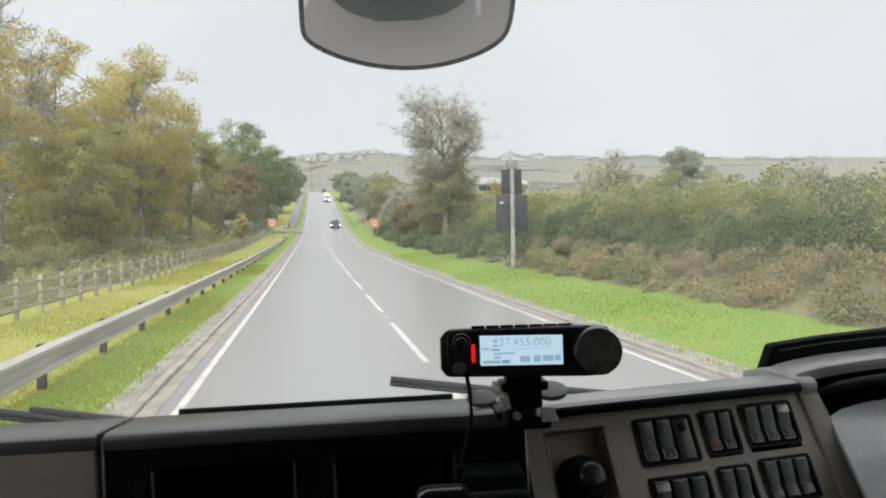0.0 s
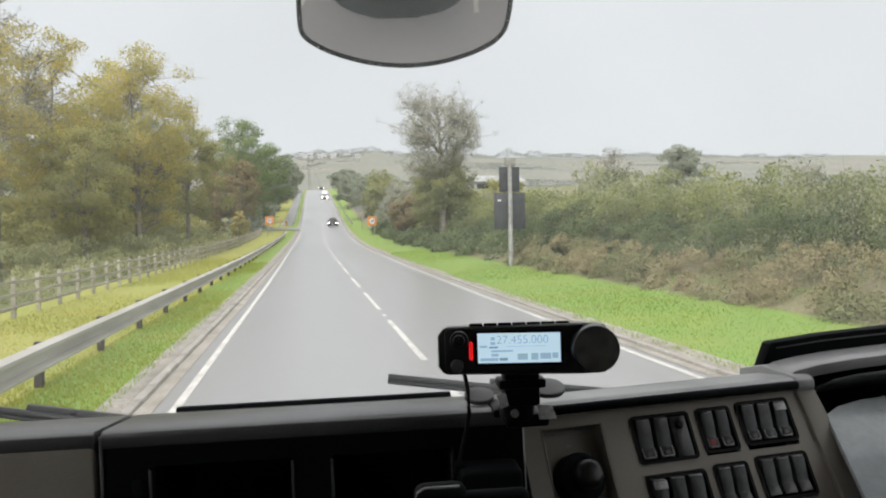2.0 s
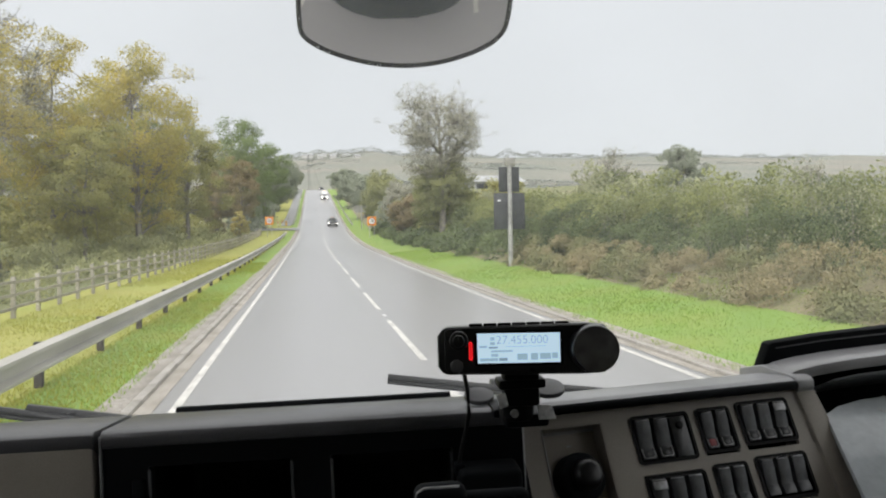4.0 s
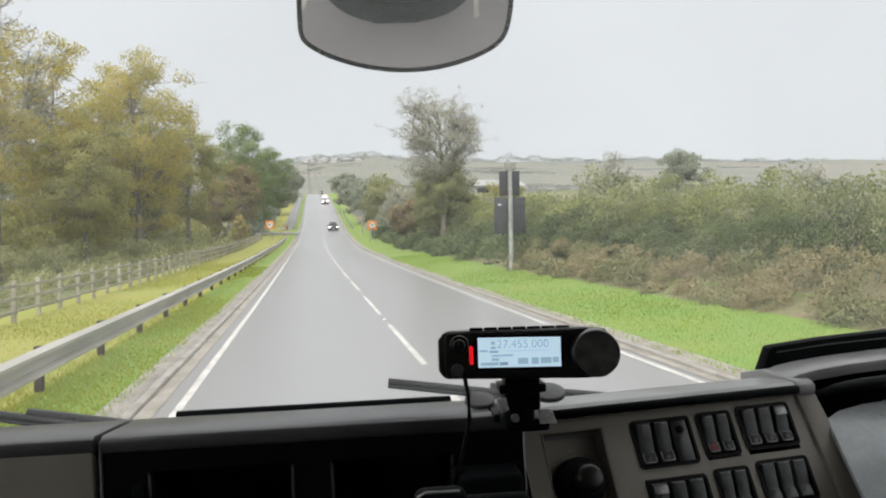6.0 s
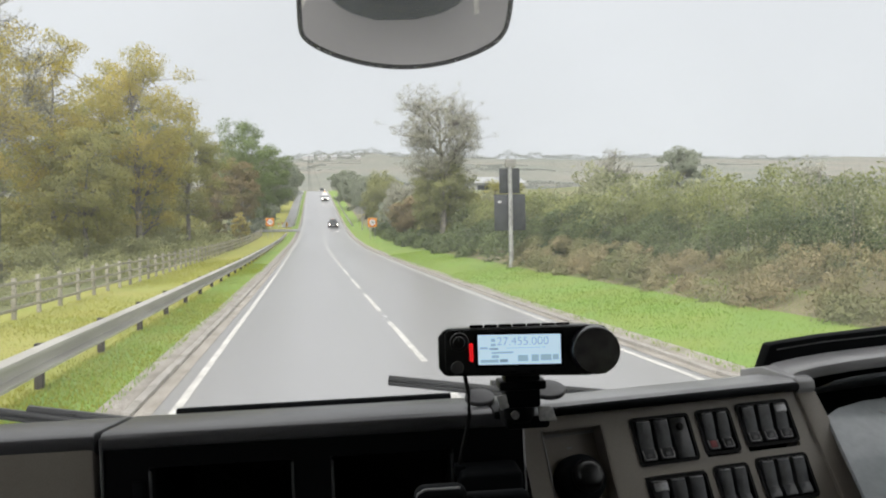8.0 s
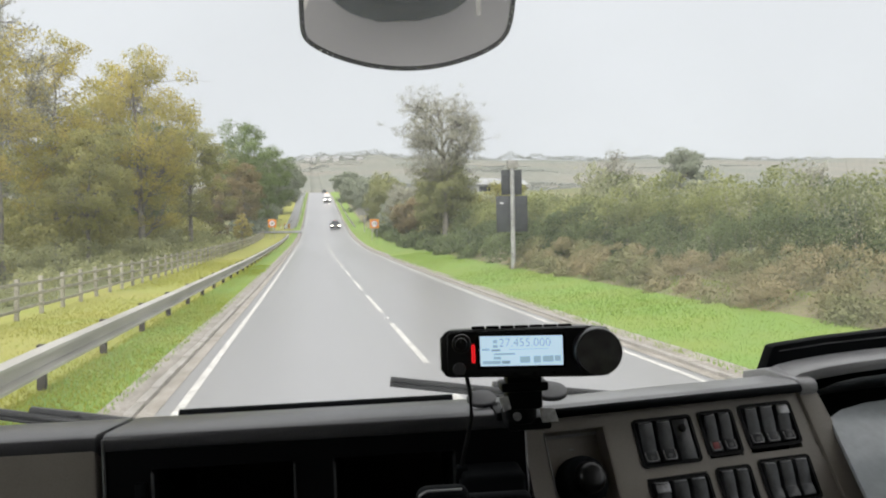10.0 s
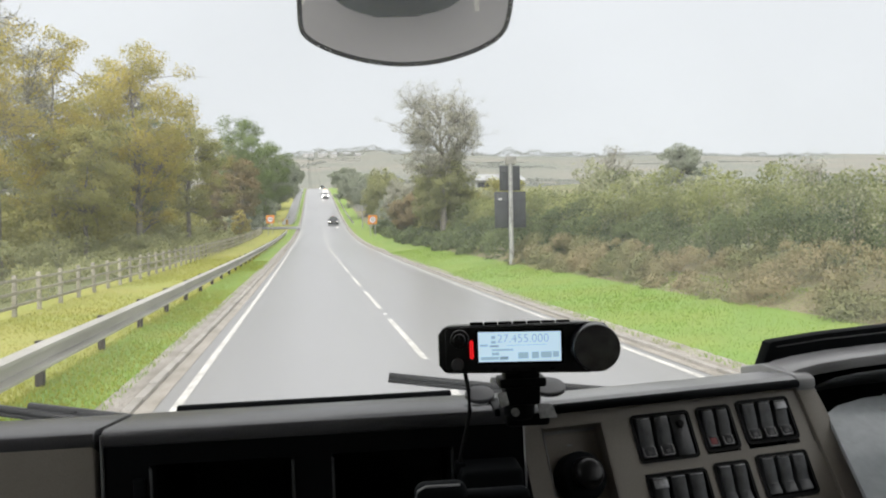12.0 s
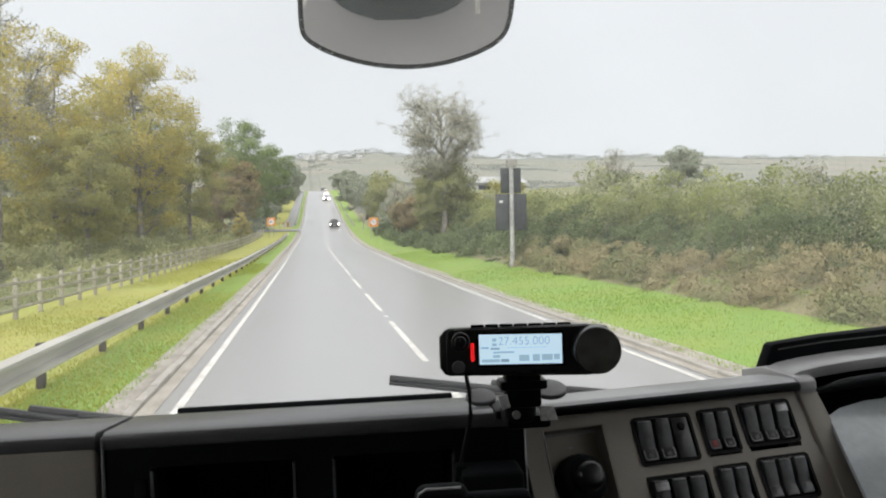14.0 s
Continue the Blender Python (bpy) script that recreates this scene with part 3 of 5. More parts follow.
    out[:, 2] += 0.35
    me.from_pydata(v.tolist(), [], turn_out(f, v, out).tolist())
    me.materials.append(material)
    soften(me, out)
    cr_ob = new("crown", me)
    cr_ob.parent = ob
    return ob


# the wood behind the fence
tree(-13.6, 66, 18.2, 5.2, 60000, 0.088, L_YELLOW, "tall poplar turning yellow behind the fence", 21, 0.30, 0.1, 210)
tree(-16.4, 54, 16.2, 4.2, 34000, 0.085, L_YELLOW, "thin yellow-green tree behind the fence", 23, 0.22, 0.15, 120)
tree(-18.0, 49, 18.6, 4.0, 9000, 0.075, L_GREY, "nearly leafless tall tree behind the fence", 22, 0.22, 0.3, 100, bare=1)
tree(-15.4, 37, 13.4, 3.8, 30000, 0.072, L_SAPLING, "golden-leaved tree behind the fence", 28, 0.2, 0.25, 110)
tree(-18.5, 40, 11.5, 4.4, 28000, 0.085, L_OLIVE, "olive green roadside tree behind the fence", 27, 0.22, 0.12)
tree(-13.4, 50, 9.5, 3.2, 24000, 0.085, L_OLIVE, "young olive green tree behind the fence", 70, 0.16, 0.12)
tree(-12.4, 84, 14.6, 4.6, 30000, 0.105, L_OLIVE, "olive green tree in the wood", 25, 0.28, 0.1)
tree(-18.0, 62, 13.0, 4.5, 27000, 0.115, L_DARK, "dark green bushy tree in the wood", 26, 0.3, 0.08)
tree(-16.5, 78, 15.0, 4.2, 27000, 0.115, L_GREEN, "green tree deep in the wood", 24, 0.3, 0.08)
tree(-11.2, 100, 10.0, 3.0, 18000, 0.115, L_RUST, "rust-brown autumn tree beside the road", 30, 0.25, 0.1)
tree(-9.4, 115, 12.4, 3.3, 18000, 0.12, L_RUST, "reddish brown autumn tree beside the road", 71, 0.28, 0.1)
tree(-10.8, 126, 18.6, 6.4, 30000, 0.135, L_GREEN, "large round green tree overhanging the roadside", 29, 0.4, 0.08)
tree(-8.2, 152, 16.5, 5.6, 24000, 0.158, L_GREEN, "large green roadside tree", 31, 0.4, 0.08)
tree(-14.5, 150, 16.5, 5.0, 20000, 0.16, L_DARK, "large dark green tree in the wood", 32, 0.4, 0.06)
tree(-7.0, 190, 14.0, 5.6, 19800, 0.19, L_FAR_HAZED, "roadside tree with haze painted into its grey-green leaves", 33, 0.4, 0.06)
tree(-7.2, 255, 11.0, 5.2, 16000, 0.238, L_FAR_HAZED, "far tree with haze painted into its grey-green leaves", 34, 0.4, 0.06)
tree(-6.0, 330, 11.0, 5.5, 14000, 0.274, L_FAR_HAZED, "far tree with haze painted into its grey-green leaves", 35, 0.4, 0.05)
tree(-30.0, 90, 14.0, 6.0, 20000, 0.173, L_DARK, "dark green tree deep in the wood", 36, 0.4, 0.05)
tree(-28.0, 140, 15.0, 7.0, 18000, 0.202, L_DARK, "dark green tree deep in the wood", 37, 0.4, 0.05)
tree(-30.0, 55, 13.0, 5.0, 18000, 0.13, L_OLIVE, "olive tree deep in the wood", 38, 0.3, 0.08)
tree(-8.3, 97, 4.2, 1.3, 9000, 0.08, L_SAPLING, "small bright yellow sapling beside the fence", 39, 0.05, 0.08, 60, name="sapling")
# right of the road
tree(11.4, 65, 12.8, 4.5, 38000, 0.06, L_GREY, "round thin-leaved ash tree showing its twigs", 41, 0.34, 0.40, 150, bare=1)
tree(11.6, 65.5, 7.6, 3.1, 24000, 0.09, L_DARK, "ivy-dark shrub below the ash tree", 42, 0.15, 0.04, name="shrub")
tree(11.0, 82, 4.8, 2.4, 14400, 0.108, L_RUST, "rusty brown shrub beside the road", 43, 0.15, 0.04, name="shrub")
tree(12.4, 98, 7.0, 3.4, 14400, 0.13, L_GREY, "grey-brown shrub beside the road", 44, 0.2, 0.05, name="shrub")
tree(12.0, 122, 9.0, 4.3, 16200, 0.144, L_DARK, "dark tree on the far verge", 45, 0.3, 0.05)
tree(11.4, 155, 9.0, 4.6, 16200, 0.173, L_FAR_HAZED, "tree beside the road, haze painted into its grey-green leaves", 46, 0.3, 0.05)
tree(11.4, 195, 8.5, 5.0, 14400, 0.202, L_FAR_HAZED, "tree beside the road, haze painted into its grey-green leaves", 47, 0.3, 0.05)
tree(12.5, 250, 9.0, 5.5, 14400, 0.23, L_FAR_HAZED, "tree beside the road, haze painted into its grey-green leaves", 48, 0.3, 0.05)
tree(20.0, 78, 6.0, 3.6, 16200, 0.115, L_OLIVE, "olive green bush behind the hedge", 49, 0.2, 0.05, name="shrub")
tree(26.0, 62, 5.6, 3.8, 16200, 0.108, L_HEDGE, "green bush behind the hedge", 50, 0.2, 0.05, name="shrub")
tree(35.8, 70, 9.4, 2.9, 18000, 0.11, L_FAR_HAZED, "round green tree with haze painted into its pale leaves", 51, 0.25, 0.1)
tree(33.0, 80, 9.6, 2.8, 4000, 0.09, L_GREY, "bare misty tree behind the hedge", 52, 0.2, 0.2, 90, bare=1)
tree(47, 66, 7.0, 3.0, 8000, 0.1, L_GREY, "thin grey-brown tree behind the hedge", 53, 0.2, 0.15, 90, bare=1)


# distant hedge lines and copses on the hillside, haze painted into the leaf colour
def far_hedges(name, rows, n, tall, size, label, seed):
    """Leaf clumps strung along field boundaries: (x, y) to (x, y)."""
    rs = np.random.RandomState(seed)
    lens = np.array([math.hypot(b[0] - a[0], b[1] - a[1]) for a, b in rows])
    k = rs.choice(len(rows), n, p=lens / lens.sum())
    a, b = np.array([r[0] for r in rows], float)[k], np.array([r[1] for r in rows], float)[k]
    t = rs.uniform(0, 1, n)
    xy = a + (b - a) * t[:, None]
    swell = np.array([0.65 + 0.75 * noise.noise((p[0] * 0.035, p[1] * 0.035, q)) + 0.3 * noise.noise((p[0] * 0.15, p[1] * 0.15, q)) for p, q in zip(xy, k)])
    hgt = np.clip(swell, 0.1, 1.6) * tall
    d = rs.normal(size=(n, 3))
    d /= np.linalg.norm(d, axis=1)[:, None]
    c = np.stack([xy[:, 0] + d[:, 0] * 2.0, xy[:, 1] + d[:, 1] * 3.0, hgt * rs.uniform(0, 1, n) ** 0.6], 1)
    x = c[:, 0] - bend(c[:, 1])
    c[:, 2] += grade(c[:, 1]) + lift(x) + np.array([swell_at(p[0], q, p[1]) for p, q in zip(xy, x)]) - 2.5
    v, f = leaf_quads(c, np.full(n, size), rs)
    out = d + np.array([0, -0.4, 0.6])
    ob = arrays(name, v, turn_out(f, v, out), L_HILL_HAZED)
    soften(ob.data, out)
    return tagged(ob, label, "hedge", kind="stuff")


hill_rng = random.Random(9)
lines = []
for i in range(22):
    fy = hill_rng.uniform(480, 1380)
    fx = hill_rng.uniform(-0.14, 0.6) * fy
    span = hill_rng.uniform(60, 240)
    lines.append(((fx, fy), (fx + span, fy + hill_rng.uniform(-25, 25))))
    if i % 3 == 0:
        lines.append(((fx, fy), (fx + hill_rng.uniform(70, 130), fy + hill_rng.uniform(60, 120))))
far_hedges("distant_hedges", lines, 60000, 4.5, 0.75, "distant hedge lines between fields, paled in colour for haze", 81)
far_hedges("skyline_trees", [((-250, 1440), (1100, 1470)), ((-250, 1510), (1100, 1530))], 22000, 12.0, 1.2, "trees along the skyline, made faint by haze in their colour", 82)
far_hedges("copse", [((20, 395), (110, 420)), ((30, 470), (190, 500)), ((14, 340), (60, 350))], 16000, 8.0, 0.5, "copse with haze painted into its grey-green leaves", 83)
# ---- the roadside things ----
def barrier(y0, y1):
    ob = thing("crash_barrier", pose(0, 0, 0), "galvanised steel crash barrier on dark timber posts", "crash barrier")
    prof = [(-0.11, 0.345), (0.02, 0.318), (0.02, 0.270), (-0.095, 0.225), (-0.095, 0.085), (0.02, 0.052), (0.02, 0.014), (-0.01, 0.0)]
    bm = bmesh.new()
    rows = []
    n = int((y1 - y0) / 3.2)
    for i in range(n + 1):
        y = y0 + 3.2 * i
        x, z = -3.48 + float(bend(y)), float(grade(y)) + 0.39 + random.uniform(-0.012, 0.012)
        rows.append([bm.verts.new((x + a, y, z + b)) for a, b in prof] + [bm.verts.new((x + a - 0.012, y, z + b)) for a, b in prof[::-1]])
    for a, b in zip(rows, rows[1:]):
        k = len(a)
        for i in range(k):
            bm.faces.new((a[i], a[(i + 1) % k], b[(i + 1) % k], b[i]))
    bm.faces.new(rows[0]), bm.faces.new(rows[-1][::-1])
    bmesh.ops.recalc_face_normals(bm, faces=bm.faces)
    part("rail", bm, M_STEEL, ob, "galvanised corrugated rail")
    first = None
    for i in range(n + 1):
        y = y0 + 3.2 * i
        if first is None:
            first = p = part("post", box(-0.055, 0.055, -0.055, 0.055, -0.3, 0.63, 0.008), M_POSTDARK, ob)
        else:
            p = new("post", first.data)
            p.parent = ob
        p.matrix_basis = pose(-3.72 + float(bend(y)), y, float(grade(y)) + lift(-3.7), 0, random.uniform(-1.5, 1.5), 0)
    return ob


barrier(-7.8, 116)


def fence(y0, y1):
    ob = thing("post_and_rail_fence", pose(0, 0, 0), "weathered wooden post and rail fence", "fence")
    n = int((y1 - y0) / 1.83)
    first = None
    rail = None
    for i in range(n + 1):
        y = y0 + 1.83 * i
        u = -7.35
        z = float(grade(y) + lift(u))
        if first is None:
            first = p = part("post", box(-0.055, 0.055, -0.045, 0.045, -0.3, 1.06, 0.01), M_FENCE, ob)
            rail0 = part("rail", box(-0.02, 0.02, 0, 1.83, -0.038, 0.038, 0.006), M_FENCE, ob)
            rail0.matrix_basis = pose(u + 0.08, y, z + 0.93)
            rail = rail0
        else:
            p = new("post", first.data)
            p.parent = ob
        p.matrix_basis = pose(u + float(bend(y)), y, z, random.uniform(-1, 1), random.uniform(-1.5, 1.5), 0)
        if i < n:
            z2 = float(grade(y + 1.83) + lift(u))
            for h in (0.29, 0.61, 0.93):
                if i == 0 and h == 0.93:
                    continue
                r = new("rail", rail.data)
                r.parent = ob
                r.matrix_basis = pose(u + 0.08 + float(bend(y)), y, z + h + random.uniform(-0.015, 0.015), math.degrees(math.atan2(z2 - z, 1.83)), 0, 0)
    return ob


fence(6.2, 118)


def speed_sign(x, y, size=1.15, high=1.75):
    z = float(grade(y)) + 0.05
    ob = thing("speed_limit_sign", pose(x, y, z), "orange-backed fifty speed limit sign on two grey posts", "road sign", "speed limit signs")
    part("board", box(-size / 2, size / 2, 0, 0.02, high, high + size, 0.006), M_ORANGE, ob, "orange square board")
    face = pose(0, 0, high + size / 2, 90, 0, 0)
    part("roundel", cyl(size * 0.40, 0.006, 48, m=face @ pose(0, 0, 0.002)), M_RED, ob, "red ring")
    part("white_disc", cyl(size * 0.335, 0.004, 48, m=face @ pose(0, 0, 0.007)), M_WHITE, ob, "white disc")
    writing("50", size * 0.42, M_BLACKPRINT, ob, face @ pose(0, 0, 0.0125), "numerals", size * 0.008)
    for s in (-0.27, 0.27):
        part("post", cyl(0.038, high + size * 0.9 + 0.3, 16, m=pose(s * size, 0.062, -0.3)), M_POLEGREY, ob)
        part("clip", box(s * size - 0.06, s * size + 0.06, 0.02, 0.105, high + 0.3, high + 0.35, 0.005), M_POLEGREY, ob)
    return ob


speed_sign(-5.4, 112)
speed_sign(8.2, 100)


def sign_back():
    ob = thing("sign_assembly", pose(9.18, 34.3, float(lift(9.18))), "dark backs of two stacked road signs on a grey pole", "road sign")
    part("pole", cyl(0.11, 5.1, 20, r2=0.10, m=pose(0, 0.0, -0.2)), M_POLEGREY, ob)
    for w, z0, z1, nm in ((1.48, 1.75, 3.42, "lower_board"), (0.97, 3.47, 4.62, "upper_board")):
        b = part(nm, box(-w / 2, w / 2, 0.11, 0.13, z0, z1, 0.006), M_SIGNGREY, ob)
        for q in (0.25, 0.75):
            part("channel", box(-w / 2 + 0.05, w / 2 - 0.05, 0.09, 0.115, z0 + (z1 - z0) * q - 0.03, z0 + (z1 - z0) * q + 0.03, 0.004), M_SIGNGREY, b)
    part("lamp_head", box(-0.2, 0.26, -0.1, 0.25, 4.66, 5.02, 0.03), M_SIGNPALE, ob, "pale lamp head")
    part("sticker", box(-0.55, -0.4, 0.104, 0.109, 3.02, 3.12), M_WHITE, ob, "small white sticker")
    return ob


sign_back()


def lamp_pole():
    ob = thing("grey_pole", pose(8.4 + 0.4, 128, float(grade(128))), "plain grey steel pole beside the road", "pole")
    part("shaft", cyl(0.09, 5.2, 16, r2=0.07), M_POLEGREY, ob)
    part("cap", cyl(0.1, 0.12, 16, m=pose(0, 0, 5.2)), M_POLEGREY, ob)
    part("bracket", box(-0.02, 0.22, -0.06, 0.06, 1.8, 2.0, 0.02), M_POLEGREY, ob)
    return ob


lamp_pole()


def pale_sign_back():
    z = float(grade(152)) + 0.2
    ob = thing("direction_sign", pose(10.2, 152, z), "pale back of a pointed direction sign on two posts", "road sign")
    part("board", plate([(-1.35, 0), (-1.0, -0.75), (1.2, -0.75), (1.2, 0.75), (-1.0, 0.75)], 0, 0.03), M_SIGNPALE, ob, m=pose(0, 0, 2.5, 90, 0, 0))
    for s in (-0.6, 0.8):
        part("post", cyl(0.045, 3.4, 14, m=pose(s, -0.09, -0.2)), M_POLEGREY, ob)
    return ob


pale_sign_back()


def marker_post(x, y):
    ob = thing("marker_post", pose(x, y, float(grade(y)) + 0.05), "white roadside marker post with red top and black foot", "post", "marker posts at the turning")
    part("shaft", box(-0.065, 0.065, -0.05, 0.05, 0.25, 0.8, 0.012), M_WHITE, ob)
    part("foot", box(-0.066, 0.066, -0.051, 0.051, -0.1, 0.249, 0.01), M_BLACKPRINT, ob, "black band")
    part("cap", box(-0.067, 0.067, -0.052, 0.052, 0.801, 1.05, 0.012), M_RED, ob, "red top")
    return ob


for x, y in ((-6.4, 136), (-5.2, 139), (-4.6, 141.5)):
    marker_post(x, y)


def chevron_board():
    y = 142.5
    ob = thing("chevron_board", pose(-3.9, y, float(grade(y)) + 0.05), "black and yellow striped hazard board at the barrier's end", "road sign")
    part("board", box(-0.2, 0.2, 0, 0.02, 0.15, 1.0, 0.005), M_YELLOW, ob)
    for i in range(4):
        part("stripe", plate([(-0.19, 0.0), (-0.19, 0.1), (0.19, 0.26), (0.19, 0.16)], 0, 0.003), M_BLACKPRINT, ob, m=pose(0, -0.001, 0.16 + 0.19 * i, 90, 0, 0))
    part("post", box(-0.04, 0.04, 0.022, 0.08, -0.2, 1.0, 0.006), M_POLEGREY, ob)
    return ob


chevron_board()

side_road = link("side_road", strip("side_road", -14, ROAD_L + 0.05, 129, 136, 0.17, M_ROAD), M_ROAD)
setting(side_road, "wet side road joining the main road", "road")
footpath = link("footpath", strip("footpath", -5.6, -3.7, 142, 330, 0.19, M_ROAD), M_ROAD)
setting(footpath, "narrow asphalt footpath beside the road", "footpath")


def steel_rail(name, u, y0, y1, label):
    ob = thing(name, pose(0, 0, 0), label, "crash barrier")
    bm = bmesh.new()
    rows = []
    prof = [(0.0, 0.31), (0.03, 0.25), (-0.01, 0.155), (0.03, 0.06), (0.0, 0.0), (-0.03, 0.0), (-0.03, 0.31)]
    for y in np.arange(y0, y1, 3.2):
        x, z = u + float(bend(y)), float(grade(y)) + 0.38
        rows.append([bm.verts.new((x + a, y, z + b)) for a, b in prof])
        part("post", box(-0.05, 0.05, -0.05, 0.05, -0.2, 0.68, m=pose(x - 0.09 * (1 if u < 0 else -1), y, float(grade(y)))), M_POLEGREY, ob)
    for a, b in zip(rows, rows[1:]):
        for i in range(len(a)):
            bm.faces.new((a[i], a[(i + 1) % len(a)], b[(i + 1) % len(a)], b[i]))
    bmesh.ops.recalc_face_normals(bm, faces=bm.faces)
    part("rail", bm, M_STEEL, ob)
    return ob


steel_rail("crash_barrier", -3.3, 144, 300, "steel crash barrier beside the footpath")
steel_rail("crash_barrier", 7.2, 140, 260, "steel crash barrier beside the verge")


# ---- oncoming vehicles ----
def wheel(parent, x, y, r, w):
    s = 1 if x > 0 else -1
    t = part("tyre", cyl(r, w, 28, bevel=0.03, m=pose(x, y, r, 0, 90 * s, 0) @ pose(0, 0, -w)), M_TYRE, parent)
    part("rim", cyl(r * 0.64, 0.02, 20, m=pose(x, y, r, 0, 90 * s, 0) @ pose(0, 0, -0.008)), M_ALLOY, t)


def shell(sections, bm=None):
    """A closed body through cross-sections (y, [(x, z), ...]) given for the right half."""
    bm = bmesh.new()
    rings = []
    for y, half in sections:
        ring = [bm.verts.new((x, y, z)) for x, z in half] + [bm.verts.new((-x, y, z)) for x, z in half[::-1]]
        rings.append(ring)
    for a, b in zip(rings, rings[1:]):
        k = len(a)
        for i in range(k):
            bm.faces.new((a[i], a[(i + 1) % k], b[(i + 1) % k], b[i]))
    bm.faces.new(rings[0][::-1])
    bm.faces.new(rings[-1])
    bmesh.ops.recalc_face_normals(bm, faces=bm.faces)
    bmesh.ops.bevel(bm, geom=[ed for ed in bm.edges if ed.calc_face_angle(0) > 0.45], offset=0.03, segments=2, affect="EDGES", profile=0.5)
    return smooth(bm, 35)


def hatchback(x, y, label, roof_sign):
    """A small five-door car whose front faces -y."""
    slope = math.degrees(math.atan2(float(grade(y + 4) - grade(y)), 4))
    ob = thing("car", pose(x, y, float(grade(y)), slope, 0, 0), label, "car")
    low, w = 0.22, 0.89
    body = [(0.0, [(0.55, 0.30), (0.72, 0.34), (0.74, 0.62), (0.60, 0.68)]),
            (0.25, [(0.80, low), (0.86, 0.34), (0.86, 0.70), (0.66, 0.80)]),
            (1.0, [(0.82, low), (w, 0.36), (0.88, 0.80), (0.70, 0.92)]),
            (1.35, [(0.82, low), (w, 0.36), (0.88, 0.86), (0.72, 0.96)]),
            (3.6, [(0.82, low), (w, 0.36), (0.88, 0.92), (0.72, 1.0)]),
            (4.05, [(0.78, 0.28), (0.84, 0.38), (0.84, 0.92), (0.66, 1.0)])]
    part("body", shell(body), M_CARBLACK, ob)
    cabin = [(1.15, [(0.74, 0.90), (0.72, 0.93)]), (1.95, [(0.74, 0.9), (0.56, 1.42)]), (3.2, [(0.74, 0.95), (0.55, 1.43)]), (3.95, [(0.70, 0.95), (0.62, 1.02)])]
    part("glasshouse", shell(cabin), M_CARGLASS, ob, "dark window glass")
    part("roof", box(-0.55, 0.55, 1.9, 3.3, 1.41, 1.455, 0.018), M_CARBLACK, ob)
    for s in (-1, 1):
        part("headlight", box(s * 0.66 - 0.15, s * 0.66 + 0.15, 0.02, 0.16, 0.60, 0.72, 0.03), M_LAMP, ob, "lit headlight")
        part("wing_mirror", box(s * 0.95 - 0.09, s * 0.95 + 0.09, 1.42, 1.56, 0.93, 1.05, 0.03), M_CARBLACK, ob)
        wheel(ob, s * 0.88, 0.72, 0.31, 0.2)
        wheel(ob, s * 0.88, 3.25, 0.31, 0.2)
        part("windscreen_pillar", tube([(s * 0.73, 1.14, 0.92), (s * 0.56, 1.93, 1.43)], 0.03, 6), M_CARBLACK, ob)
    part("grille", box(-0.36, 0.36, -0.015, 0.04, 0.56, 0.68, 0.012), M_BEZEL, ob, "dark grille in a chrome surround")
    part("number_plate", box(-0.26, 0.26, -0.03, 0.0, 0.40, 0.51, 0.005), M_WHITE, ob, "blank white plate")
    part("air_intake", box(-0.5, 0.5, -0.005, 0.04, 0.24, 0.36, 0.01), M_BEZEL, ob)
    part("wiper", tube([(-0.5, 1.12, 0.935), (0.3, 1.17, 0.95)], 0.012, 5), M_RUBBER, ob)
    if roof_sign:
        rsn = part("roof_sign", box(-0.36, 0.36, 2.2, 2.32, 1.46, 1.66, 0.02), M_WHITE, ob, "white roof sign box")
        part("bar", box(-0.24, 0.24, 2.193, 2.199, 1.54, 1.60), M_RED, rsn)
    return ob


hatchback(3.75 + float(bend(140)), 140, "dark grey hatchback with lit headlights and a white roof sign", True)
hatchback(3.85 + float(bend(325)), 325, "black car with lit headlights far along the road", False)


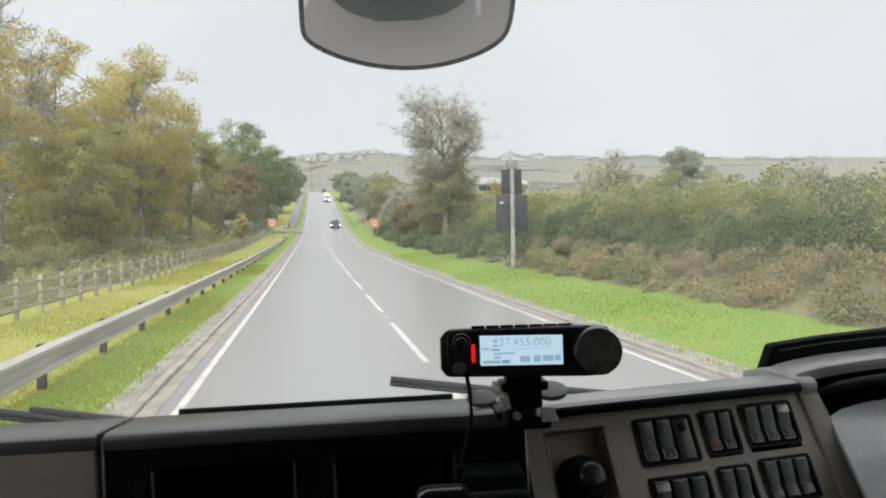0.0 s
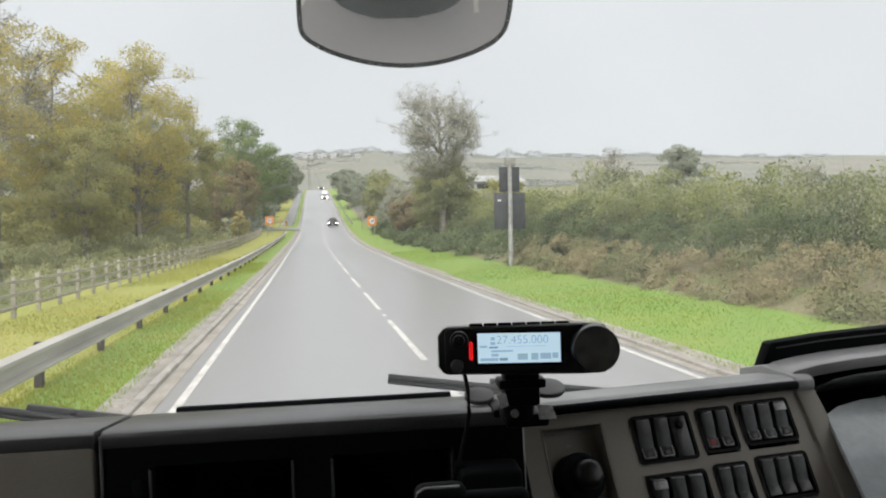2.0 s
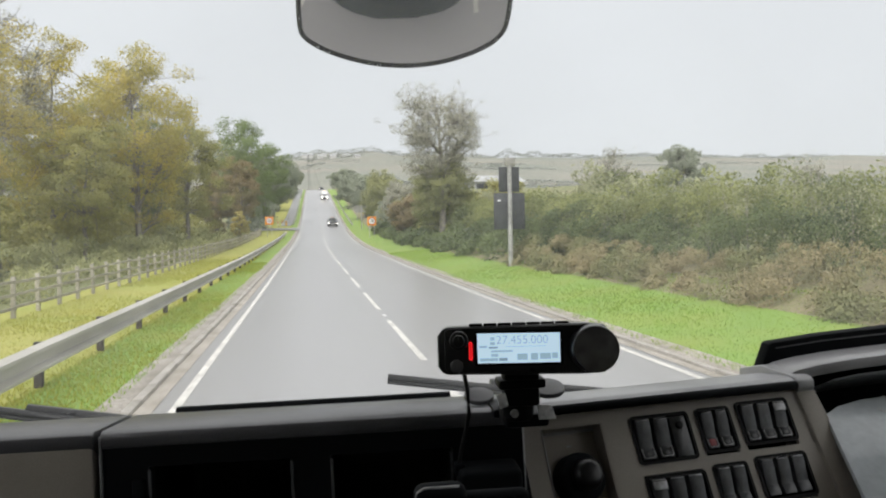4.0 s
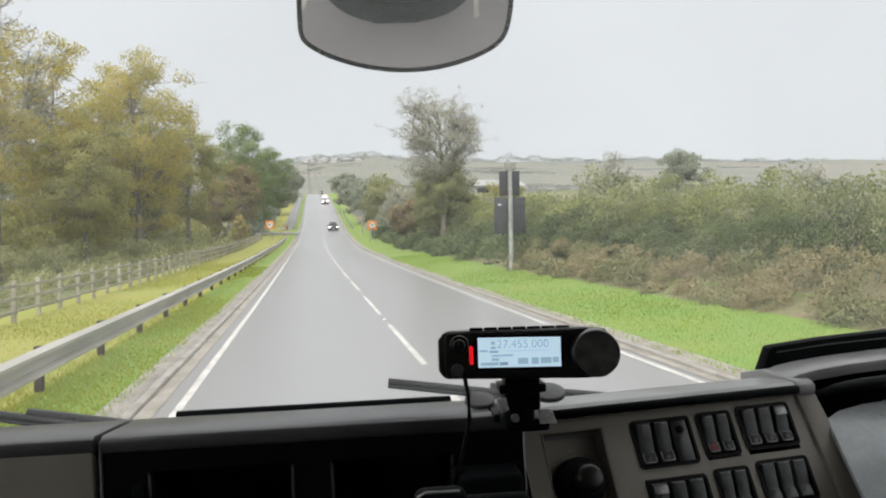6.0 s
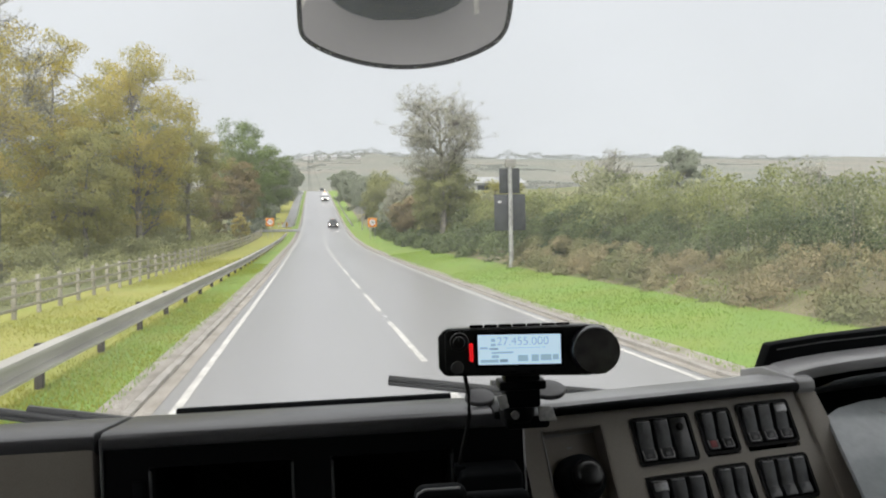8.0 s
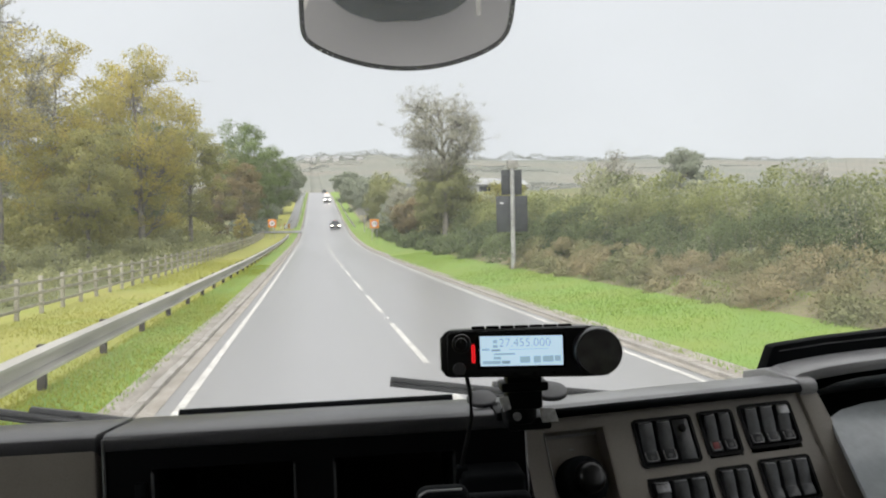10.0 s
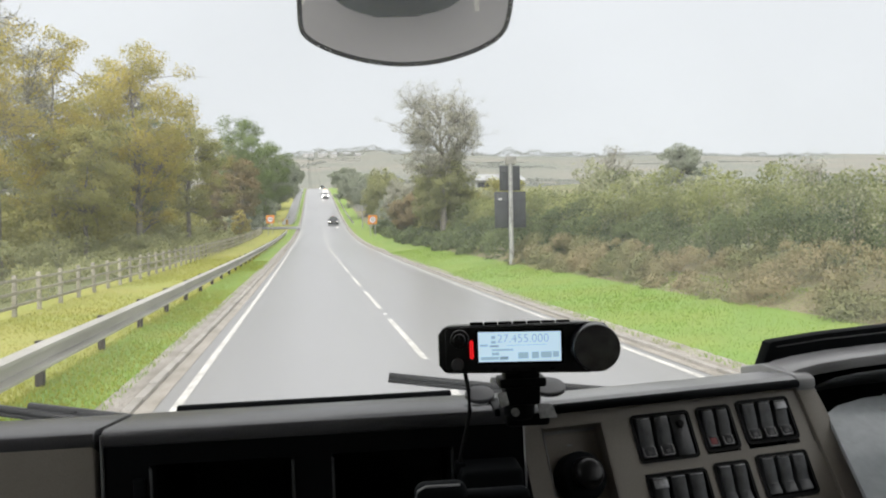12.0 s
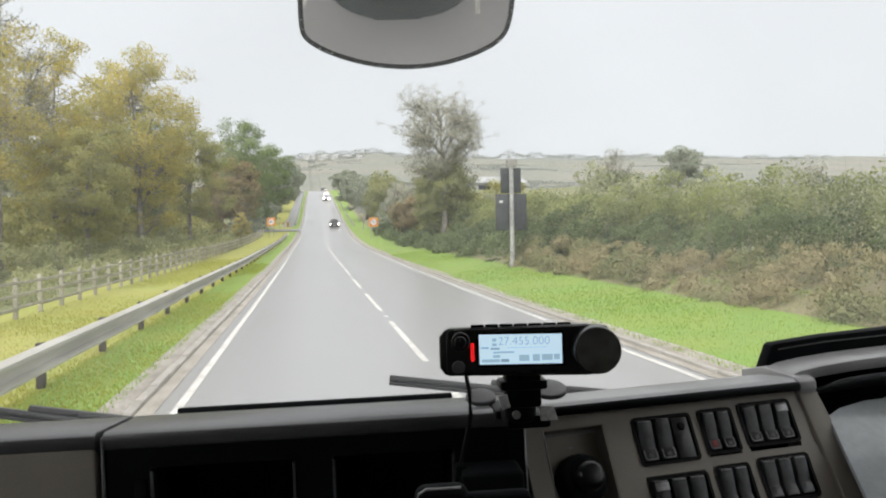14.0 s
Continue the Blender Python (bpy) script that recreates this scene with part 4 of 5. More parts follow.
def van(x, y):
    slope = math.degrees(math.atan2(float(grade(y + 4) - grade(y)), 4))
    ob = thing("van", pose(x, y, float(grade(y)), slope, 0, 0), "white panel van with dark windscreen and lit headlights", "van")
    part("body", shell([(0.0, [(0.80, 0.35), (0.88, 0.5), (0.88, 1.0), (0.80, 1.08)]), (0.75, [(0.94, 0.3), (1.0, 0.5), (0.98, 1.2), (0.86, 1.28)]),
                        (1.65, [(0.95, 0.3), (1.0, 0.5), (0.98, 1.5), (0.80, 2.35)]), (2.3, [(0.95, 0.3), (1.0, 0.5), (0.98, 1.7), (0.82, 2.62)]),
                        (5.6, [(0.95, 0.3), (1.0, 0.5), (0.98, 1.7), (0.82, 2.62)])]), M_VANWHITE, ob)
    ws = bmesh.new()
    quad = [ws.verts.new(c) for c in ((-0.86, 0.80, 1.28), (0.86, 0.80, 1.28), (0.78, 1.46, 2.0), (-0.78, 1.46, 2.0), (-0.86, 0.74, 1.31), (0.86, 0.74, 1.31), (0.78, 1.40, 2.03), (-0.78, 1.40, 2.03))]
    for a in ((4, 5, 6, 7), (0, 3, 2, 1), (0, 1, 5, 4), (1, 2, 6, 5), (2, 3, 7, 6), (3, 0, 4, 7)):
        ws.faces.new([quad[i] for i in a])
    part("windscreen", ws, M_CARGLASS, ob, "dark windscreen")
    part("bumper", box(-0.95, 0.95, -0.08, 0.3, 0.28, 0.62, 0.05), M_BEZEL, ob, "black bumper")
    part("grille", box(-0.5, 0.5, -0.02, 0.05, 0.70, 0.92, 0.02), M_BEZEL, ob)
    part("roof_lamp", box(-0.2, 0.2, 1.9, 2.1, 2.62, 2.74, 0.03), M_AMBER, ob, "amber roof lamp")
    for s in (-1, 1):
        part("headlight", box(s * 0.72 - 0.16, s * 0.72 + 0.16, -0.02, 0.1, 0.72, 0.95, 0.03), M_LAMP, ob, "lit headlight")
        part("wing_mirror", box(s * 1.14 - 0.1, s * 1.14 + 0.1, 0.95, 1.08, 1.35, 1.7, 0.03), M_BEZEL, ob)
        wheel(ob, s * 0.97, 0.95, 0.35, 0.22)
        wheel(ob, s * 0.97, 4.5, 0.35, 0.22)
    return ob


van(3.75 + float(bend(235)), 235)


# ---- far buildings ----
def barn(x, y, w, d, h):
    z = float(grade(y)) + 0.5
    ob = thing("barn", pose(x, y, z, 0, 0, 8), "long low grey farm shed", "barn")
    part("wall", box(-w / 2, w / 2, 0, d, -4, h, 0), M_ROOF, ob)
    part("roof", prism([(-1, h), (d / 2, h + 3), (d + 1, h), (d + 1, h - 0.3), (d / 2, h + 2.7), (-1, h - 0.3)], -w / 2 - 1, w / 2 + 1), M_ROOF, ob)
    for k in range(5):
        part("doorway", box(-w / 2 + 4 + k * (w - 8) / 5, -w / 2 + 4 + k * (w - 8) / 5 + 5, -0.2, 0.0, -1, h - 1), M_SIGNGREY, ob)


barn(82, 330, 26, 12, 2.6)


def house(x, y, w, seed):
    z = float(grade(y)) + 1.0
    ob = thing("house", pose(x, y, z, 0, 0, (seed * 37) % 30 - 15), "distant white rendered house with a slate roof", "house", "houses on the far hill")
    part("wall", box(-w / 2, w / 2, 0, 9, -6, 6), M_RENDER, ob)
    part("roof", prism([(-0.2, 5.9), (4.5, 8.4), (9.2, 5.9), (9.2, 5.6), (4.5, 8.0), (-0.2, 5.6)], -w / 2 - 0.5, w / 2 + 0.5), M_ROOF, ob)
    part("chimney", box(-w / 2 + 0.5, -w / 2 + 1.5, 4, 5, 8, 10.5), M_RENDER, ob)


for k in range(10):
    hr = random.Random(k + 50)
    house(-2 + k * 10.0 + hr.uniform(-3, 3) + (150 if k > 8 else 0), 1230 + hr.uniform(-50, 60), hr.uniform(6, 10), k)


# ---- the road already driven, behind the lorry ----
def pictogram_sign():
    ob = thing("brown_direction_sign", pose(-4.9, -110, lift(-4.9)), "brown pointed facilities sign with white pictograms on two posts", "road sign")
    pts = [(-1.15, 0), (-0.85, -0.6), (1.05, -0.6), (1.05, 0.6), (-0.85, 0.6)]
    up = pose(0, 0, 2.35, 90, 0, 0)
    part("border", plate(pts, 0, 0.02, 0.004), M_WHITE, ob, "white border", m=up)
    b = part("board", plate([(x * 0.955, y * 0.93) for x, y in pts], 0.021, 0.025), M_SIGNBROWN, ob, "brown board", m=up)
    part("arrow", plate([(-1.0, 0), (-0.78, -0.48), (-0.56, -0.48), (-0.78, 0), (-0.56, 0.48), (-0.78, 0.48)], 0.026, 0.029), M_WHITE, b)
    part("blue_panel", box(-0.42, -0.02, 0.08, 0.5, 0.026, 0.029), M_SIGNBLUE, b, "blue square")
    writing("P", 0.42, M_WHITE, b, pose(-0.22, 0.29, 0.031), "letter", 0.008)
    for a in (-38, 38):
        part("cutlery", box(-0.025, 0.025, -0.2, 0.2, 0.026, 0.029, m=pose(0.25, 0.29, 0, 0, 0, a)), M_WHITE, b)
    part("pine", plate([(0.56, 0.18), (0.96, 0.18), (0.76, 0.52)], 0.026, 0.029), M_WHITE, b)
    part("pine_stem", box(0.73, 0.79, 0.08, 0.18, 0.026, 0.029), M_WHITE, b)
    part("bench", box(0.46, 0.98, 0.04, 0.075, 0.026, 0.029), M_WHITE, b)
    part("frame_square", box(-0.24, 0.22, -0.48, -0.06, 0.026, 0.028), M_WHITE, b)
    part("inner_square", box(-0.21, 0.19, -0.45, -0.09, 0.0285, 0.030), M_SIGNBROWN, b)
    writing("WC", 0.24, M_WHITE, b, pose(-0.01, -0.27, 0.0315), "letters", 0.004)
    part("access_symbol", cyl(0.13, 0.003, 24, m=pose(0.62, -0.33, 0.026)), M_WHITE, b)
    part("access_bar", box(0.58, 0.64, -0.3, -0.06, 0.026, 0.029), M_WHITE, b)
    for x in (-0.5, 0.7):
        part("post", cyl(0.045, 3.0, 14, m=pose(x, 0.07, -0.3)), M_POLEGREY, ob)
    return ob


M_SIGNBROWN = mat("sign_brown", (0.16, 0.035, 0.025), 0.45, vary=0.06)
M_SIGNBLUE = mat("sign_blue", (0.02, 0.09, 0.45), 0.45, vary=0.05)
M_CABINET = mat("dark_green_cabinet", (0.03, 0.055, 0.045), 0.5, vary=0.12, scale=3)
pictogram_sign()


def cabinet():
    ob = thing("roadside_cabinet", pose(-5.1, -103.5, lift(-5.1), 0, 0, 12), "dark green metal cabinet with a line of white lettering", "cabinet")
    part("body", box(-0.75, 0.75, 0, 0.7, -0.1, 1.15, 0.02), M_CABINET, ob)
    part("lid", box(-0.8, 0.8, -0.05, 0.75, 1.15, 1.22, 0.02), M_CABINET, ob)
    part("door_gap", box(-0.006, 0.006, -0.004, 0.0, 0.05, 1.0), M_BLACKPRINT, ob)
    for k in range(9):
        part("print_bar", box(-0.36 + 0.085 * k, -0.31 + 0.085 * k, -0.006, -0.001, 1.0, 1.07), M_WHITE, ob)
    return ob


cabinet()


def utility_pole(x, y, h):
    ob = thing("utility_pole", pose(x, y, lift(x) - 0.1, 0, 1.0, 0), "weathered wooden utility pole with a small white plate", "pole", "utility poles")
    part("shaft", cyl(0.15, h, 18, r2=0.10), M_FENCE, ob)
    part("plate", box(-0.06, 0.06, -0.16, -0.145, 2.0, 2.25, 0.004), M_WHITE, ob)
    part("band", cyl(0.155, 0.06, 18, m=pose(0, 0, 2.6)), M_POLEGREY, ob)
    part("insulator", cyl(0.04, 0.14, 12, m=pose(0, 0, h)), M_DISC, ob)
    return ob


utility_pole(-5.0, -71, 9.1)
utility_pole(13.7, -91, 8.4)
wire = thing("overhead_wire", pose(0, 0, 0), "thin black overhead wire between the wooden poles", "wire")
part("span", tube([Vector((13.7, -91, 9.7)).lerp(Vector((-5.0, -71, 9.1)), t) - Vector((0, 0, 2.2 * t * (1 - t))) for t in np.linspace(0, 1, 13)], 0.014, 5), M_RUBBER, wire)
part("span", tube([Vector((-5.0, -71, 9.1)).lerp(Vector((-24, -52, 7.5)), t) - Vector((0, 0, 2.0 * t * (1 - t))) for t in np.linspace(0, 1, 11)], 0.014, 5), M_RUBBER, wire)

tree(11.5, -74, 10.5, 5.6, 15000, 0.12, L_RUST, "broad half-bare brown oak beside the road", 61, 0.4, 0.22, 130, bare=1)
tree(-13.0, -42, 10.5, 5.4, 20000, 0.13, L_YELLOW, "round tree with yellow top beside the turning", 62, 0.35, 0.05, 110)
tree(-15.0, -24, 8.0, 3.4, 10000, 0.12, L_RUST, "reddish brown roadside tree", 63, 0.25, 0.12)
tree(-12.5, 4, 9.0, 3.2, 10000, 0.12, L_RUST, "red-brown autumn tree behind the fence", 64, 0.25, 0.15)
tree(14.0, 0, 10.5, 3.2, 11000, 0.1, L_GREY, "thin brown-leaved tree in the hedge", 65, 0.28, 0.3, 110, bare=1)
tree(14.0, -14, 11.0, 3.6, 4000, 0.1, L_GREY, "nearly bare tree in the hedge", 66, 0.28, 0.3, 130, bare=1)
tree(16.0, -24, 8.5, 2.8, 9000, 0.11, L_RUST, "orange-brown tree in the hedge", 67, 0.25, 0.25)
tree(-17.0, -128, 7.0, 5.0, 14000, 0.13, L_GREY, "grey-brown thicket beside the car park", 68, 0.25, 0.05)
tree(-15.0, -118, 6.0, 4.2, 12000, 0.13, L_OLIVE, "olive roadside bush beside the car park", 69, 0.2, 0.05)
hedge("hedgerow", 11.7, 15.6, -145, 6, lambda u, y: 2.9, 24000, 0.13, L_HEDGE, "long green roadside hedgerow", 19)

car_park = link("car_park", strip("car_park", -34, -14.5, -105, -30, 0.12, M_ROAD, step=5), M_ROAD)
setting(car_park, "wet asphalt car park beside the road", "car park")
side = link("side_road", strip("side_road", -14.5, ROAD_L - 0.1, -66, -50, 0.10, M_ROAD, step=2), M_ROAD)
setting(side, "wet asphalt turning into the car park", "road")


def banner_board():
    ob = thing("white_board", pose(-7.4, -43, lift(-7.4)), "plain white board on two short posts", "sign")
    part("board", box(-0.85, 0.85, 0, 0.03, 0.25, 1.1, 0.006), M_WHITE, ob)
    for x in (-0.8, 0.8):
        part("post", box(x - 0.05, x + 0.05, 0.032, 0.12, -0.2, 1.2, 0.008), M_POSTDARK, ob)
    return ob


banner_board()


def cone(x, y):
    ob = thing("traffic_cone", pose(x, y, lift(x)), "orange traffic cone with a white band", "cone")
    part("base", box(-0.19, 0.19, -0.19, 0.19, 0, 0.04, 0.012), M_ORANGE, ob)
    part("body", cyl(0.13, 0.68, 24, r2=0.03, m=pose(0, 0, 0.04)), M_ORANGE, ob)
    part("band", cyl(0.102, 0.2, 24, r2=0.072, m=pose(0, 0, 0.26)), M_WHITE, ob, "white band")
    return ob


cone(-4.9, -42)
parked = hatchback(-17.5, -92, "black hatchback parked beside the car park verge", False)
parked.matrix_basis = pose(-17.5, -92, 0.12, 0, 0, 180)


# ---- the lorry's cab; measured from the eye, x to the right, y to the windscreen, z up ----
CAB = pose(0, 0, 2.2, 0, -1.2, -5)

# shell: roof, back, doors with windows, floor, and the windscreen's surround
XL, XR, YB, ZF, ZR = -1.15, 1.25, -1.1, -1.35, 0.78


def cab_panel(name, bm, material, label):
    ob = link(name, bm, material, m=CAB)
    return setting(ob, label, name.split("_")[0])


# Roof, back and doors are out of view, added to block skylight.
cab_panel("ceiling", box(XL, XR, YB, 0.62, ZR, ZR + 0.06, 0.01), M_ROOFLINING, "grey cab headlining")
cab_panel("wall_back", box(XL, XR, YB - 0.06, YB, ZF, ZR, 0.0), M_ROOFLINING, "grey cab back wall")
cab_panel("floor", box(XL, XR, YB, 1.05, ZF - 0.06, ZF, 0.0), M_RUBBER, "black rubber cab floor")
for nm, x in (("wall_left", XL - 0.07), ("wall_right", XR)):
    bm = bmesh.new()
    for a in ((YB, 1.05, ZF, -0.26), (YB, 0.62, 0.66, ZR), (YB, -0.6, -0.26, 0.66), (0.97, 1.05, -0.26, -0.05)):
        box(x, x + 0.07, a[0], a[1], a[2], a[3], 0.0, bm=bm)
    lean = [bm.verts.new((x + dx, y, z)) for y, z in ((0.97, -0.05), (1.05, -0.05), (0.66, 0.70), (0.58, 0.70)) for dx in (0, 0.07)]
    for q in ((0, 2, 3, 1), (2, 4, 5, 3), (4, 6, 7, 5), (6, 0, 1, 7), (0, 6, 4, 2), (1, 3, 5, 7)):
        bm.faces.new([lean[i] for i in q])
    cab_panel(nm, bm, M_BLACK, "cab door with a side window opening")
cab_panel("wall_front", box(XL - 0.07, XR + 0.07, 1.12, 1.22, -1.3, -0.27, 0.03), M_TRUCK, "dark green lorry front panel below the windscreen")
bow = [1.35 * (i / 8 - 1) for i in range(17)]
cab_panel("bumper", plate([(x, 1.63 - 0.40 * (x / 1.35) ** 2) for x in bow] + [(1.35, 1.13), (-1.35, 1.13)], -1.75, -1.31, 0.04), M_TRUCK, "dark lorry front bumper")
# The gap's shade is imitated by a solid black plate above the lip.
for nm, reach, wide, z0, z1, mt, lb in (("bumper_groove", 1.666, 1.355, -1.70, -1.57, M_BLACK, "black plate put in for the dark gap round the lorry front bumper"),
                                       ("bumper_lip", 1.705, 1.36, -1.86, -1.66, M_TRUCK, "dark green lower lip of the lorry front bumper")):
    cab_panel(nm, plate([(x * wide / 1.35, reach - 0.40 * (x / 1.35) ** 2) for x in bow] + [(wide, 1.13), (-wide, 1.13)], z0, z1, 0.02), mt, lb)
cab_panel("step_plate", box(-0.33, 0.33, 1.45, 1.695, -1.70, -1.60, 0.01), M_BLACK, "black step plate let into the bumper's middle")
cab_panel("header_trim", box(XL, XR, 0.56, 0.66, 0.70, ZR + 0.06, 0.02), M_BLACK, "black trim above the windscreen")
# Wet smeared film, strengthened to veil the view in place of outdoor mist.
screen_mat = bpy.data.materials.new("wet_windscreen_glass")
screen_mat.use_nodes = True
sn, sl = screen_mat.node_tree.nodes, screen_mat.node_tree.links
sn.clear()
s_out, s_mix, s_clear, s_film = sn.new("ShaderNodeOutputMaterial"), sn.new("ShaderNodeMixShader"), sn.new("ShaderNodeBsdfTransparent"), sn.new("ShaderNodeBsdfTranslucent")
s_geo, s_sc, s_noise, s_map = sn.new("ShaderNodeNewGeometry"), sn.new("ShaderNodeVectorMath"), sn.new("ShaderNodeTexNoise"), sn.new("ShaderNodeMapRange")
s_film.inputs["Color"].default_value = (0.9, 0.92, 0.93, 1)
s_sc.operation = "MULTIPLY"
s_sc.inputs[1].default_value = (2.2, 2.2, 5.0)
s_noise.inputs["Scale"].default_value, s_noise.inputs["Detail"].default_value = 1.6, 4
s_map.inputs["From Min"].default_value, s_map.inputs["From Max"].default_value = 0.35, 0.75
s_map.inputs["To Min"].default_value, s_map.inputs["To Max"].default_value = 0.022, 0.055
sl.new(s_geo.outputs["Position"], s_sc.inputs[0]), sl.new(s_sc.outputs[0], s_noise.inputs["Vector"]), sl.new(s_noise.outputs[0], s_map.inputs["Value"])
sl.new(s_map.outputs[0], s_mix.inputs[0]), sl.new(s_clear.outputs[0], s_mix.inputs[1]), sl.new(s_film.outputs[0], s_mix.inputs[2]), sl.new(s_mix.outputs[0], s_out.inputs[0])
pane = bmesh.new()
pc = [pane.verts.new((x, y + d, z)) for y, z in ((1.0695, -0.256), (0.665, 0.70)) for d in (0, 0.006) for x in (XL, XR)]
for q in ((0, 1, 5, 4), (2, 6, 7, 3), (0, 2, 3, 1), (4, 5, 7, 6), (0, 4, 6, 2), (1, 3, 7, 5)):
    pane.faces.new([pc[i] for i in q])
bmesh.ops.recalc_face_normals(pane, faces=pane.faces)
windscreen = cab_panel("windscreen", pane, screen_mat, "large clear windscreen with a wet, smeared film and an added mist veil")
windscreen.visible_shadow = False
wet = random.Random(12)
spots = bmesh.new()
for i in range(60):
    sx, sz = wet.uniform(-0.75, 0.75), wet.uniform(-0.12, 0.55)
    sy = 1.0695 + 0.006 - (sz + 0.256) * 0.4231
    bmesh.ops.create_icosphere(spots, subdivisions=1, radius=wet.uniform(0.0003, 0.0007), matrix=pose(sx, sy, sz, -23, 0, 0) @ Matrix.Diagonal((1, 0.45, 1.15, 1)))
rain = part("raindrops", spots, M_DROP, windscreen, "small raindrops on the glass")
rain["kind"] = "stuff"
# dashboard: black padded top, black centre face with two pockets, taupe panels
dash = thing("dashboard", CAB, "black padded lorry dashboard with taupe lower panels", "dashboard")
pad_prof = [(0.7025, -0.186), (0.7005, -0.178), (0.7015, -0.1735), (0.707, -0.1712), (0.80, -0.1795), (0.815, -0.184), (0.90, -0.222), (0.90, -0.227), (0.80, -0.2035), (0.722, -0.2035), (0.716, -0.195)]
part("centre_pad", prism(pad_prof, -0.252, 0.126, 0.0012), M_PAD, dash, "black grained vinyl pad")
part("windscreen_seal", prism([(0.95, -0.2145), (0.954, -0.2085), (0.960, -0.2080), (0.966, -0.2145), (0.966, -0.23), (0.95, -0.23)], -0.252, 0.084, 0.0006), M_DEEP, dash, "black rubber strip at the windscreen's foot")
part("scuttle", box(XL, XR, 0.86, 1.08, -0.32, -0.247, 0.004), M_PAD, dash, "black shelf below the windscreen")
# centre face, with the pockets let into it
for a in ((-0.252, -0.212, -0.42, -0.186), (-0.212, 0.130, -0.2055, -0.186), (-0.084, -0.050, -0.42, -0.2055), (0.062, 0.130, -0.42, -0.2055), (-0.212, 0.062, -0.42, -0.33)):
    part("face_panel", box(a[0], a[1], 0.704, 0.722, a[2], a[3], 0.0), M_BLACK, dash)
for x0, x1 in ((-0.211, -0.085), (-0.049, 0.061)):
    pk = box(x0 - 0.001, x1 + 0.001, 0.7215, 0.86, -0.335, -0.2046)
    bmesh.ops.delete(pk, geom=[min(pk.faces, key=lambda f: f.calc_center_median().y)], context="FACES_ONLY")
    bmesh.ops.solidify(pk, geom=pk.faces[:], thickness=-0.003)
    part("pocket", pk, M_DEEP, dash, "deep black storage pocket")
    # Paler strips imitate the highlights on the pocket's edges.
    part("pocket_edge", box(x0 - 0.0015, x0 + 0.0015, 0.7015, 0.7045, -0.33, -0.208, 0.0007), M_ROCKER, dash)
    part("pocket_edge", box(x1 - 0.0015, x1 + 0.0015, 0.7015, 0.7045, -0.33, -0.208, 0.0007), M_ROCKER, dash)
part("slot_button", box(-0.226, -0.216, 0.698, 0.705, -0.25, -0.216, 0.002), M_DEEP, dash)
part("centre_corner", tube([(-0.2525, 0.703, -0.176), (-0.254, 0.703, -0.30)], 0.0016, 6), M_DISC, dash, "grey corner edge")
# passenger's side
part("passenger_pad", prism(pad_prof, -1.1, -0.2585, 0.0012), M_PAD, dash, "black grained vinyl pad on the passenger's side")
# The shade between pad and panel is put in as a black strip.
part("passenger_gap_shade", box(-1.1, -0.2565, 0.722, 0.735, -0.21, -0.178), M_DEEP, dash, "black strip put in for the shade under the pad")
part("passenger_panel", box(-1.1, -0.2595, 0.702, 0.73, -0.42, -0.1835, 0.003), M_BROWN, dash, "taupe glovebox panel")

# driver's switch panel
PAN = CAB @ pose(0.252, 0.76, -0.205, 62, 0, 10)
panel = thing("switch_panel", PAN, "taupe switch panel with black rocker switches and a rotary knob", "switch panel")


def mm(*v):
    return [a * 0.001 for a in v]


frame_bm = bmesh.new()
for a in ((-122, 199, 1.5, 14), (-122, -100, -170, 1.5), (-34, -2.5, -170, 1.5), (-100, -34, -170, -76), (-2.5, 204, -56, -44.5), (62.5, 73.5, -44.5, 1.5),
          (112, 122.5, -44.5, 1.5), (184.5, 202, -44.5, 1.5), (64, 75, -98, -56), (113.5, 125.5, -98, -56), (185.5, 208, -98, -56), (-2.5, 215, -170, -98)):
    x0, x1, y0, y1 = mm(*a)
    box(x0, x1, y0, y1, -0.004, 0.0, 0.0, bm=frame_bm)
part("fascia", frame_bm, M_BROWN, panel, "taupe plastic fascia")
part("backing", box(-0.122, 0.20, -0.17, 0.013, -0.05, -0.042), M_DEEP, panel)
part("rib", plate([(0.199, 0.017), (0.224, 0.012), (0.254, -0.17), (0.216, -0.17)], -0.02, 0.004, 0.0025), M_BROWN, panel, "taupe end rib")
# knob recess
rec = bmesh.new()
box(-0.1, -0.034, -0.076, 0.0015, -0.024, -0.020, 0.0, bm=rec)
part("recess_floor", rec, M_BROWN, panel)
for a in ((-0.1002, -0.0985, -0.076, 0.0015), (-0.0355, -0.034, -0.076, 0.0015), (-0.1, -0.034, 0.0, 0.0015)):
    part("recess_wall", box(a[0], a[1], a[2], a[3], -0.024, -0.0005), M_BROWN, panel)
# Lit left border of the recess, drawn as a pale tube.
part("recess_glint", tube([(-0.0995, 0.001, 0.0003), (-0.0995, -0.0755, 0.0003)], 0.0007, 6), M_PADLIGHT, panel, "edge of the recess, its highlight added as a pale strip")
kb = part("rotary_base", cyl(0.0255, 0.022, 40, r2=0.0235, bevel=0.004, m=pose(-0.0665, -0.049, -0.020)), M_DEEP, panel, "black rotary switch")
kn = part("rotary_knob", cyl(0.0165, 0.016, 40, r2=0.0135, bevel=0.006, m=pose(-0.0645, -0.048, 0.0015)), M_GLOSSBLACK, kb, "dark grey domed knob")
part("recess_mark", box(-0.068, -0.063, -0.016, -0.0145, -0.0200, -0.0197), M_ICON, panel)


